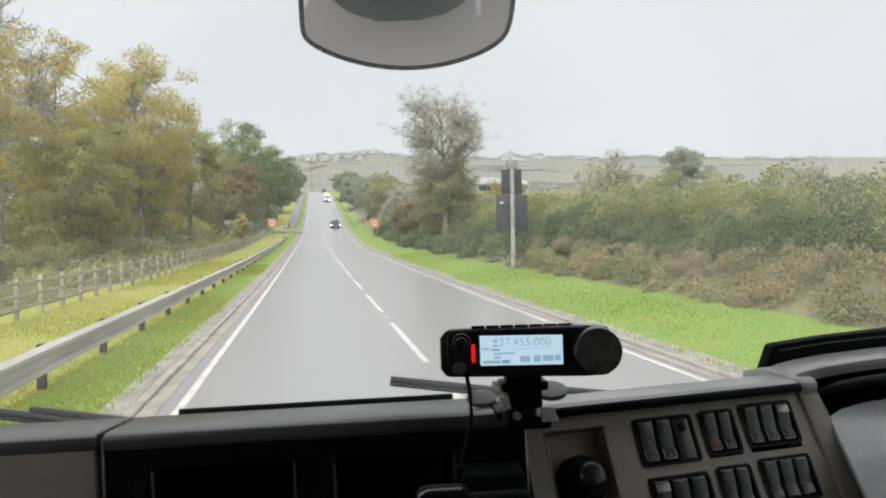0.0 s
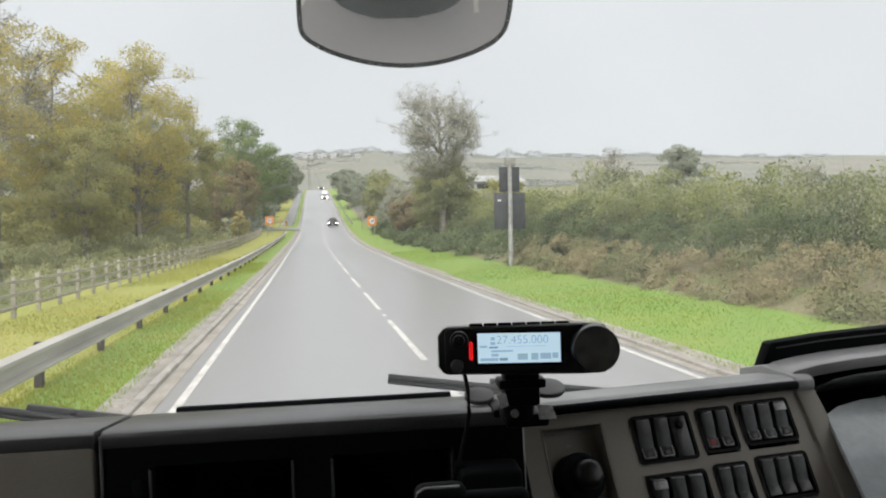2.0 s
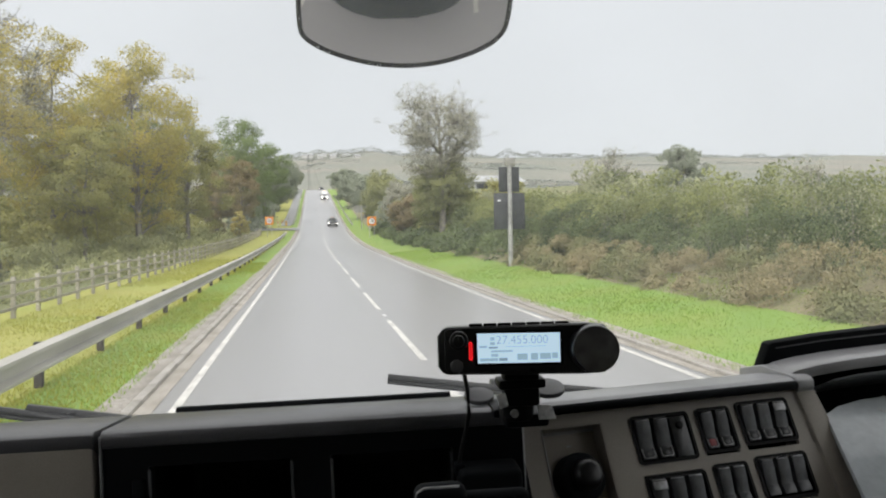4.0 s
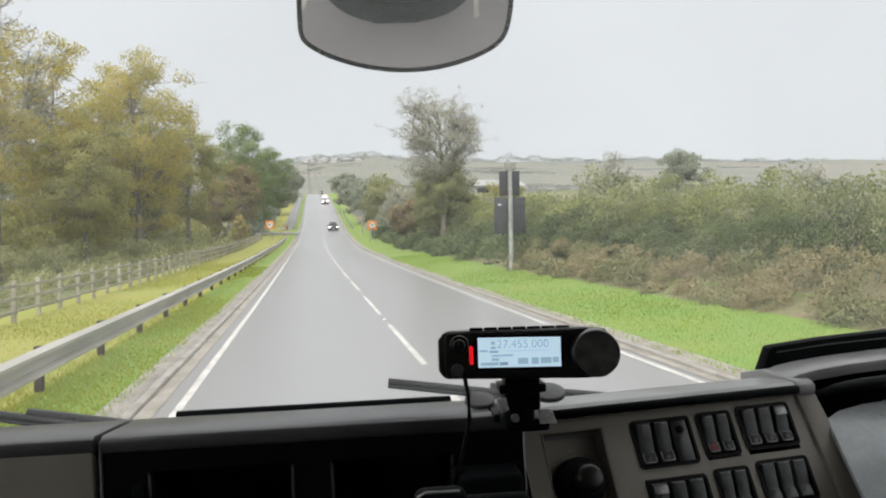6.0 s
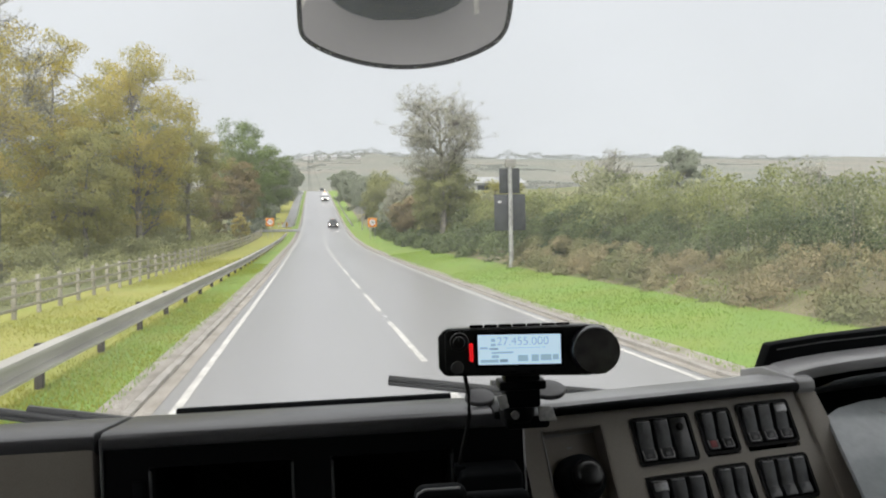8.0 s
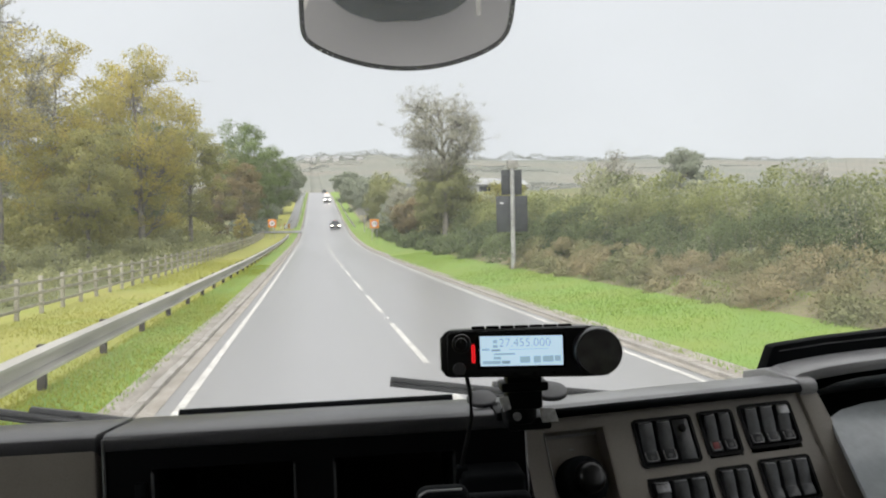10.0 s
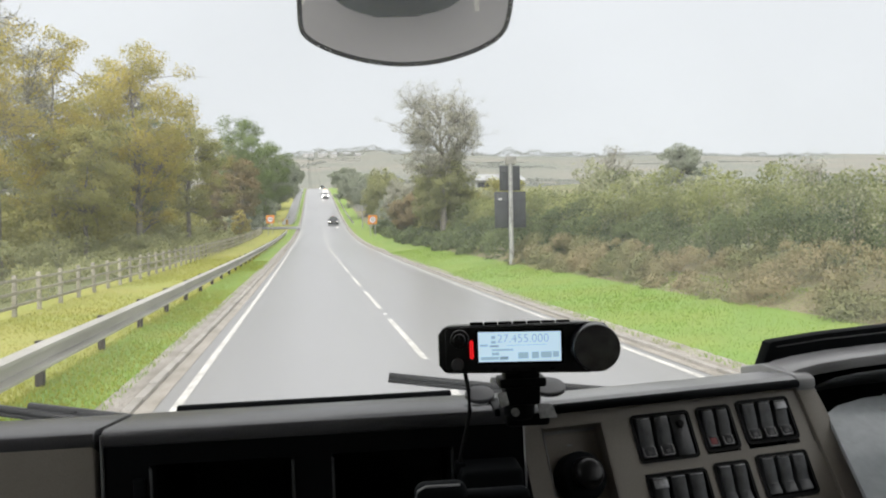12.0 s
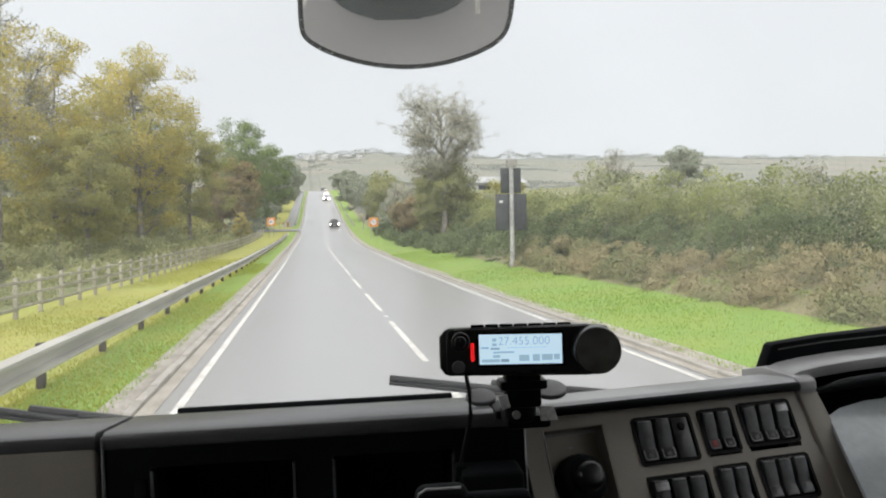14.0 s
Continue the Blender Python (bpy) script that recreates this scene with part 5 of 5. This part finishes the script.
def rocker_mesh(w, h, tipped):
    """A rocker standing proud at its head, with a hollowed waist and a low foot."""
    prof = [(0, 0.0045), (0.002, 0.0062), (h * 0.30, 0.0048), (h * 0.60, 0.0022), (h * 0.70, 0.0014), (h * 0.76, 0.0024), (h - 0.001, 0.0034 + 0.0012 * (1 - tipped)), (h, 0.0028)]
    pts = [(-y, z) for y, z in prof] + [(-h, -0.010), (0, -0.010)]
    return prism(pts, -w / 2, w / 2, 0.0006)


def foot_glint(w, h):
    """The pale highlight round a rocker's foot, added as a thin rim."""
    a, b = w / 2 - 0.0011, h * 0.74
    return tube([(-a, -b, 0.0029), (-a, -h + 0.003, 0.0039), (-a + 0.0015, -h + 0.0014, 0.0041), (a - 0.0015, -h + 0.0014, 0.0041), (a, -h + 0.003, 0.0039), (a, -b, 0.0029)], 0.0005, 5)


def switch_block(x0, x1, y0, y1, count, specials):
    bz = part("bezel", box(x0, x1, y1, y0, -0.022, -0.006, 0.001), M_DEEP, panel)
    outline = rounded(x1 - x0 + 0.004, y0 - y1 + 0.004, 0.005)
    ring = bmesh.new()
    cx, cy = (x0 + x1) / 2, (y0 + y1) / 2
    inner = rounded(x1 - x0 - 0.002, y0 - y1 - 0.002, 0.003)
    va = [[ring.verts.new((cx + p[0], cy + p[1], z)) for p in o] for o, z in ((outline, 0.0004), (outline, 0.0016), (inner, 0.0016), (inner, -0.006))]
    for a, b in zip(va, va[1:]):
        for i in range(len(a)):
            ring.faces.new((a[i], a[(i + 1) % len(a)], b[(i + 1) % len(a)], b[i]))
    bmesh.ops.recalc_face_normals(ring, faces=ring.faces)
    part("bezel_rim", smooth(ring), M_BEZEL, bz)
    pitch = (x1 - x0 - 0.003) / count
    for i in range(count):
        kind = specials.get(i, "rocker")
        cx = x0 + 0.0015 + pitch * (i + 0.5)
        m = pose(cx, y0 - 0.0015, -0.001)
        h = y0 - y1 - 0.003
        if kind == "blank":
            s = part("blank", box(-pitch / 2 + 0.0007, pitch / 2 - 0.0007, -h, 0, -0.008, 0.0015, 0.001), M_ROCKER, bz, m=m)
            part("lamp_lens", cyl(0.0042, 0.003, 18, bevel=0.001, m=pose(0, -0.010, 0.0015)), M_BEZEL, s)
        else:
            wide = pitch * 0.76
            s = part("rocker", rocker_mesh(wide, h - 0.001, 1), M_ROCKER, bz, m=m @ pose(-0.0012, 0, 0))
            if kind not in ("plain", "blank2"):
                part("foot_glint", foot_glint(wide, h - 0.001), M_WORN_GLINT, s)
            # Highlight along the rocker's head, added as a silver line.
            part("head_glint", tube([(-wide / 2 + 0.001, -0.0018, 0.0061), (wide / 2 - 0.001, -0.0018, 0.0061)], 0.0005, 5), M_WORN_GLINT, s)
            if kind == "silver":
                part("worn_edge", box(-pitch * 0.36, pitch * 0.36, -0.011, -0.003, 0.0058, 0.0074, 0.0007), M_WORN_GLINT, s, "worn silver edge")
            if kind == "red":
                part("symbol", box(-0.0036, 0.0036, -h + 0.0035, -h + 0.0105, 0.0026, 0.0036, 0.0004), M_REDICON, s, "red symbol")
            elif kind not in ("plain", "blank2"):
                part("symbol", plate(rounded(0.0045, 0.0035, 0.001, 3), 0, 0.0003), M_DISC, s, m=pose(0, -h + 0.0062, 0.0035, 6, 0, 0))


switch_block(-0.002, 0.062, 0.0010, -0.0440, 3, {2: "blank"})
switch_block(0.074, 0.1115, 0.0020, -0.0410, 2, {0: "red"})
switch_block(0.123, 0.184, 0.0042, -0.0385, 3, {2: "silver"})
switch_block(-0.001, 0.0635, -0.0590, -0.1010, 3, {0: "silver", 1: "plain", 2: "plain"})
switch_block(0.0755, 0.113, -0.0560, -0.0980, 2, {0: "plain", 1: "plain"})
switch_block(0.126, 0.185, -0.0535, -0.0950, 3, {0: "plain", 1: "plain", 2: "blank2"})
# padded top of the switch panel
PAD = CAB @ pose(0.252, 0.76, -0.205, 0, 0, 10)
pprof = [(0.004, 0.0125), (0.000, 0.0155), (0.001, 0.0225), (0.007, 0.0255), (0.060, 0.021), (0.095, 0.010), (0.13, -0.02), (0.02, -0.03), (0.012, 0.010)]
part("panel_pad", prism(pprof, -0.128, 0.199, 0.0012), M_PADLIGHT, dash, "vinyl pad above the switches, sky sheen painted into its grey", m=CAB.inverted() @ PAD)
# Black roll imitates the shade on the pad's front.
part("pad_front_shade", tube([(-0.127, -0.0008, 0.0185), (0.198, -0.0008, 0.0185)], 0.0046, 10), M_DEEP, dash, "rolled edge of the pad, its shade put in as black", m=CAB.inverted() @ PAD)
part("pad_end", prism([(0.001, 0.010), (-0.002, 0.0145), (-0.001, 0.0225), (0.005, 0.0265), (0.060, 0.030), (0.10, 0.02), (0.10, -0.02), (0.02, -0.02)], 0.2, 0.222, 0.002), M_PADLIGHT, dash,
     "moulded end of the pad", m=CAB.inverted() @ PAD)

# instrument cluster
clus = thing("instrument_cluster", CAB @ pose(0.013, 0, -0.004), "black instrument binnacle with a dial cover painted pale for glare", "instruments")


def swept(path, y0, y1, t, drop=0.0):
    """A curved shelf: (x, z) path drawn from y0 to y1, t thick."""
    bm = bmesh.new()
    rows = []
    for x, z in path:
        rows.append([bm.verts.new(c) for c in ((x, y0, z), (x, y0, z - t), (x, y1, z + drop - t), (x, y1, z + drop))])
    for a, b in zip(rows, rows[1:]):
        for i in range(4):
            bm.faces.new((a[i], a[(i + 1) % 4], b[(i + 1) % 4], b[i]))
    bm.faces.new(rows[0])
    bm.faces.new(rows[-1][::-1])
    bmesh.ops.recalc_face_normals(bm, faces=bm.faces)
    bmesh.ops.bevel(bm, geom=[ed for ed in bm.edges if ed.calc_face_angle(0) > 0.7], offset=0.0015, segments=2, affect="EDGES", profile=0.5)
    return smooth(bm, 35)


part("brow", swept([(0.428, -0.178), (0.446, -0.170), (0.47, -0.1655), (0.51, -0.1610), (0.56, -0.1575), (0.64, -0.153), (0.80, -0.150), (1.0, -0.158)], 0.81, 0.865, 0.012), M_PADLIGHT, clus, "grained brow over the dials, painted pale for light on its top")
part("visor", plate([(0.430, -0.188), (0.4445, -0.1505), (0.448, -0.1485), (0.51, -0.142), (0.60, -0.1365), (0.75, -0.133), (0.95, -0.14), (0.95, -0.24), (0.50, -0.24), (0.472, -0.19)], 0, 0.02, 0.002), M_DEEP, clus,
     "glossy black visor lip", m=pose(0, 0.888, 0, 90, 0, 0))
# The lip's edge highlight is added as a thin grey tube.
part("visor_glint", tube([(0.452, 0.866, -0.1545), (0.51, 0.866, -0.1485), (0.60, 0.866, -0.1435), (0.80, 0.866, -0.141)], 0.0008, 5), M_DISC, clus)
part("throat", swept([(0.482, -0.18), (0.51, -0.176), (0.56, -0.172), (0.64, -0.168), (0.80, -0.165)], 0.80, 0.885, 0.004, -0.036), M_THROAT, clus, "dark grey underside of the brow")
part("cheek", plate([(0.46, -0.178), (0.485, -0.185), (0.512, -0.24), (0.55, -0.36), (0.50, -0.36), (0.46, -0.24)], 0, 0.03, 0.002), M_THROAT, clus, m=pose(0, 0.90, 0, 90, 0, 0))
dial = part("dial_cover", plate([(0.466, -0.044), (0.484, -0.034), (0.517, -0.026), (0.607, -0.019), (0.787, -0.019), (0.787, -0.16), (0.452, -0.16)], 0, 0.006, 0.001), M_DIALGLASS, clus, "dial cover with its glare painted as pale grey", m=pose(0, 0.83, -0.195, 36, 0, 0))
for a in range(7):
    an = radians(150 - a * 20)
    part("dial_mark", box(-0.0012, 0.0012, 0.0, 0.012, 0.0061, 0.0066, m=pose(0.585 + 0.055 * math.cos(an), -0.075 + 0.055 * math.sin(an), 0, 0, 0, math.degrees(an) - 90)), M_ICON, dial)
part("needle", box(-0.0011, 0.0011, 0.0, 0.05, 0.0062, 0.007, m=pose(0.565, -0.075, 0, 0, 0, 18)), M_REDICON, dial, "red needle")

# the radio head
RAD = CAB @ pose(0.052, 0.64, -0.105, 85, 0, -8)
radio = thing("cb_radio", RAD, "black radio head with lit pale blue display and big knob", "radio")
body = plate([(-0.005, -0.013), (-0.001, -0.0185), (0.003, -0.020), (0.118, -0.022), (0.135, -0.021), (0.140, -0.015), (0.140, 0.013), (0.135, 0.0185), (0.118, 0.0205), (0.003, 0.0198), (-0.001, 0.018), (-0.005, 0.013)], -0.03, -0.002, 0.002)
part("body", body, M_GLOSSBLACK, radio, "rounded black plastic body")
face = part("front_face", plate([(0.004, -0.018), (0.117, -0.0205), (0.122, -0.016), (0.122, 0.016), (0.117, 0.0195), (0.004, 0.0185), (0.001, 0.0155), (0.001, -0.0155)], -0.002, 0.0, 0.0008), M_GLOSSBLACK, radio)
part("display_frame", plate([(0.0262, -0.0130), (0.1000, -0.0137), (0.1003, 0.0158), (0.0262, 0.0163)], 0.0, 0.0010, 0.0005), M_BEZEL, face)
lcd = part("display", plate([(0.0287, -0.0107), (0.0974, -0.0113), (0.0977, 0.0132), (0.0287, 0.0142)], 0.0010, 0.0013), M_LCD, face, "lit pale blue display")
writing("27.455.000", 0.0098, M_LCDTEXT, lcd, pose(0.0662, 0.0079, 0.0016, 0, 0, -0.6), "frequency", -0.00012)
# unreadable small print as plain bars
for x, y, w, h, mt in ((0.0415, 0.0095, 0.0035, 0.0028, M_LCDFAINT), (0.0415, 0.0055, 0.004, 0.0024, M_LCDFAINT), (0.0335, 0.0030, 0.0065, 0.0018, M_LCDFAINT), (0.0420, 0.0022, 0.0075, 0.0016, M_LCDTEXT),
                       (0.0490, -0.0010, 0.018, 0.0016, M_LCDFAINT), (0.0690, 0.0026, 0.033, 0.0005, M_LCDFAINT), (0.0380, -0.0078, 0.015, 0.0026, M_LCDFAINT), (0.0500, -0.0078, 0.007, 0.0026, M_LCDTEXT),
                       (0.0430, -0.0042, 0.006, 0.0024, M_LCDFAINT), (0.0660, -0.0060, 0.0085, 0.0052, M_LCDFAINT), (0.0760, -0.0060, 0.006, 0.0056, M_LCDFAINT), (0.0850, -0.0058, 0.009, 0.005, M_LCDFAINT), (0.0930, -0.0056, 0.005, 0.0046, M_LCDFAINT)):
    part("print_bar", box(x - w / 2, x + w / 2, y - h / 2, y + h / 2, 0.0014, 0.0016), mt, lcd)
part("red_indicator", box(0.0215, 0.0246, -0.0080, 0.0075, 0.0, 0.0024, 0.0014), M_LED, radio, "glowing red bar lamp")
k1 = part("volume_knob", cyl(0.0078, 0.010, 28, bevel=0.0012, m=pose(0.0135, 0.0090, 0.0)), M_GLOSSBLACK, radio, "small black knob")
part("inner_knob", cyl(0.0050, 0.007, 24, bevel=0.001, m=pose(0.0135, 0.0090, 0.010)), M_GLOSSBLACK, k1)
part("knob_pointer", box(0.0130, 0.0140, 0.0100, 0.0135, 0.0170, 0.0173), M_DISC, k1)
part("jack_cover", cyl(0.0055, 0.004, 24, bevel=0.001, m=pose(0.0110, -0.0125, 0.0)), M_DISC, radio, "grey socket cover")
part("side_screw", cyl(0.0016, 0.001, 12, m=pose(-0.0048, 0.0, -0.014, 0, -90, 0)), M_BEZEL, radio)
kn = part("tuning_knob", cyl(0.0202, 0.019, 64, r2=0.0190, bevel=0.0015, m=pose(0.1250, -0.0005, -0.002)), M_GLOSSBLACK, radio, "large black tuning knob")
dish = bmesh.new()
ctr = dish.verts.new((0, 0, 0.0006))
ringv = [dish.verts.new((0.0181 * math.cos(2 * math.pi * i / 48), 0.0181 * math.sin(2 * math.pi * i / 48), 0.0022)) for i in range(48)]
for i in range(48):
    dish.faces.new((ctr, ringv[i], ringv[(i + 1) % 48])).smooth = True
part("knob_face", dish, M_KNOBFACE, kn, "turned dished face", m=pose(0.1250, -0.0005, 0.0171))
for i in range(7):
    x = 0.022 + i * 0.0122
    part("top_button", box(x, x + 0.0112, 0.0195, 0.0222, -0.014, -0.006, 0.0008), M_BEZEL, radio)
for x in (0.0395, 0.0555, 0.0715, 0.0875):
    part("lower_button", box(x, x + 0.004, -0.0182, -0.0165, 0.0, 0.0008, 0.0003), M_BEZEL, radio)

# mount under the radio
mount = thing("radio_mount", CAB, "black swivel mount stuck to the dashboard edge", "mount")
part("stem", box(0.104, 0.135, 0.648, 0.668, -0.158, -0.1255, 0.003), M_BLACK, mount)
part("ball_joint", cyl(0.014, 0.03, 28, bevel=0.004, m=pose(0.118, 0.664, -0.172)), M_BLACK, mount)
part("clamp", box(0.105, 0.144, 0.655, 0.70, -0.178, -0.166, 0.003), M_BLACK, mount, "black clamp block")
part("silver_clip", plate([(0, 0), (0.012, -0.001), (0.016, -0.013), (0.001, -0.013)], 0, 0.003, 0.0006), M_CLIP, mount, "bare metal clip", m=pose(0.1325, 0.652, -0.157, 80, 0, 0))
part("silver_clip", plate([(0, 0), (0.008, 0.001), (0.010, -0.010), (0.003, -0.012)], 0, 0.003, 0.0006), M_CLIP, mount, "bare metal clip", m=pose(0.0965, 0.650, -0.1465, 80, 0, 8))
part("neck_collar", box(0.099, 0.140, 0.646, 0.670, -0.142, -0.134, 0.002), M_BLACK, mount)
part("screw", cyl(0.0035, 0.004, 14, m=pose(0.112, 0.650, -0.163, 90, 0, 0)), M_WORN_GLINT, mount)
for x, r in ((0.0925, 0.0145), (0.160, 0.0170)):
    part("foot_disc", cyl(r, 0.005, 36, bevel=0.0015, m=pose(x, 0.735, -0.168 if x < 0.12 else -0.164, 17, 0, 0)), M_DISC, mount, "grey round foot pad")
part("foot_web", box(0.100, 0.146, 0.69, 0.735, -0.177, -0.169, 0.002), M_BLACK, mount)

cable = thing("radio_cable", CAB, "thin black cable hanging from the radio", "cable")
part("lead", tube([(0.069, 0.648, -0.122), (0.0715, 0.642, -0.14), (0.0725, 0.648, -0.160), (0.071, 0.662, -0.178), (0.067, 0.672, -0.20), (0.066, 0.682, -0.212), (0.070, 0.69, -0.222), (0.076, 0.695, -0.26)], 0.0019, 8), M_RUBBER, cable)
part("plug", box(0.061, 0.071, 0.676, 0.69, -0.224, -0.213, 0.002), M_DEEP, cable)
holder = thing("phone_holder", CAB, "black phone holder clipped below the dashboard", "phone holder")
part("cradle", box(0.019, 0.058, 0.545, 0.565, -0.25, -0.1875, 0.008, 4), M_DEEP, holder, "black rounded cradle")
# Grey tube stands in for the highlight on the cradle's top rim.
part("cradle_glint", tube([(0.0185, 0.546, -0.205), (0.0190, 0.545, -0.196), (0.0215, 0.545, -0.190), (0.027, 0.545, -0.1872), (0.052, 0.545, -0.1872)], 0.0009, 6), M_PADLIGHT, holder, "rim highlight added as a grey strip")
part("jaw", box(0.052, 0.106, 0.555, 0.57, -0.25, -0.1975, 0.006, 4), M_DEEP, holder)
part("arm", box(0.060, 0.098, 0.57, 0.66, -0.285, -0.245, 0.006, 3), M_DEEP, holder)
part("bracket", box(0.064, 0.120, 0.66, 0.70, -0.28, -0.216, 0.005, 3), M_DEEP, holder)
part("edge_strip", tube([(0.1285, 0.702, -0.185), (0.130, 0.702, -0.30)], 0.0009, 6), M_PADLIGHT, dash, "grey seam beside the switch panel")

# front mirror outside the windscreen
mir = thing("front_mirror", CAB @ pose(0.0624, 1.40, 0.2936, 143.5, 0, 0), "convex front mirror in a wet black rim", "mirror")
OUT = [(-0.160, 0.27), (-0.1709, 0.1473), (-0.1754, 0.0768), (-0.1647, 0.0591), (-0.1417, 0.0433), (-0.1140, 0.0310), (-0.0608, 0.0131), (-0.0000, 0.0034), (0.0562, 0.0087), (0.1056, 0.0229), (0.1353, 0.0354), (0.1592, 0.0505), (0.1687, 0.0657), (0.1747, 0.0832), (0.1754, 0.1418),
       (0.163, 0.27), (0.13, 0.325), (0.0, 0.345), (-0.13, 0.325)]
OUT = [(x * 1.022, y - 0.003) for x, y in OUT]
for _ in range(2):  # round the corners
    OUT = [(a[0] * (1 - t) + b[0] * t, a[1] * (1 - t) + b[1] * t) for a, b in zip(OUT, OUT[1:] + OUT[:1]) for t in (0.25, 0.75)]
MC = (0.0, 0.17)


def bulge(x, y):
    """Height of the convex glass over the rim's plane."""
    q = (abs(x - MC[0]) / 0.180) ** 2.3 + (abs(y - MC[1]) / 0.172) ** 2.3
    return 0.036 * (1 - q ** (2 / 2.3))


def dome(scale):
    bm = bmesh.new()
    rings = []
    for k in range(17):
        s = k / 16
        ring = []
        for x, y in (OUT if s else OUT[:1]):
            px, py = MC[0] + (x - MC[0]) * s * scale, MC[1] + (y - MC[1]) * s * scale
            ring.append(bm.verts.new((px, py, bulge(px, py))))
        rings.append(ring)
    k = len(OUT)
    for i in range(k):
        bm.faces.new((rings[0][0], rings[1][i], rings[1][(i + 1) % k]))
    for a, b in zip(rings[1:], rings[2:]):
        for i in range(k):
            bm.faces.new((a[i], b[i], b[(i + 1) % k], a[(i + 1) % k]))
    bmesh.ops.recalc_face_normals(bm, faces=bm.faces)
    for f in bm.faces:
        f.smooth = True
    return bm


part("mirror_glass", dome(0.99), M_MIRROR, mir, "convex mirror glass reflecting the road")
part("housing", plate([(x * 0.9, 0.17 + (y - 0.17) * 0.88) for x, y in OUT], -0.08, -0.03, 0.012), M_BLACK, mir, "black mirror housing")
part("rim", tube([(x, y, bulge(x, y)) for x, y in OUT + OUT[:2]], 0.0042, 8), M_RUBBER, mir, "black rubber rim")
part("bracket", tube([(0.0, 0.33, -0.05), (0.0, 0.46, -0.1), (0.02, 0.6, 0.02)], 0.015, 10), M_BLACK, mir)
drops = bmesh.new()
rnd = random.Random(5)
for i in range(46):
    q = rnd.randrange(4, len(OUT) - 20)
    t = rnd.random()
    x = OUT[q][0] * (1 - t) + OUT[q + 1][0] * t
    y = OUT[q][1] * (1 - t) + OUT[q + 1][1] * t
    sc = rnd.uniform(0.975, 1.005)
    x, y = x * sc, MC[1] + (y - MC[1]) * sc
    bmesh.ops.create_icosphere(drops, subdivisions=1, radius=rnd.uniform(0.0006, 0.0013), matrix=pose(x, y, bulge(x, y) + 0.0042))
part("raindrops", drops, M_DROP, mir, "clinging raindrops")["kind"] = "stuff"


# wipers
def wiper(pivot, tip, label):
    a, b = Vector(pivot), Vector(tip)
    d = (b - a).normalized()
    n = d.cross(Vector((0, 1, 0)))
    ob = thing("wiper", CAB, label, "wiper", "windscreen wipers")
    L = (b - a).length
    at = lambda s, off=0.0, out=0.0: a + d * (L * s) + n * off + Vector((0, out, 0))
    part("arm", tube([at(0, 0, 0.03), at(0.25, 0.0, 0.032), at(0.5, 0.002, 0.024)], 0.013, 8, 0.009), M_WIPER, ob)
    part("hose", tube([at(0.02, -0.012, 0.02), at(0.15, -0.024, 0.024), at(0.3, -0.02, 0.024), at(0.5, -0.006, 0.022)], 0.0025, 6), M_RUBBER, ob)
    bl = part("blade", tube([at(0.06, 0, 0.008), at(0.5, 0, 0.014), at(1.0, 0, 0.008)], 0.0075, 6, 0.0055), M_WIPER, ob)
    part("rubber", tube([at(0.06, 0.006, 0.003), at(0.5, 0.006, 0.003), at(1.0, 0.006, 0.003)], 0.0028, 5), M_RUBBER, bl)
    part("bridge", tube([at(0.2, -0.004, 0.018), at(0.5, -0.008, 0.024), at(0.8, -0.004, 0.018)], 0.0085, 6), M_WIPER, bl)
    for s in (0.28, 0.42, 0.5, 0.58, 0.72):
        c = at(s, -0.002, 0.018)
        part("clip", box(-0.007, 0.007, -0.006, 0.006, -0.008, 0.008, 0.002, m=Matrix.Translation(c)), M_WIPER if s != 0.5 else M_DISC, bl)
    return ob


wiper((0.10, 1.085, -0.356), (-0.640, 1.085, -0.205), "black windscreen wiper parked low across the screen")
wiper((0.745, 1.085, -0.330), (0.008, 1.085, -0.212), "black windscreen wiper parked along the windscreen's foot")
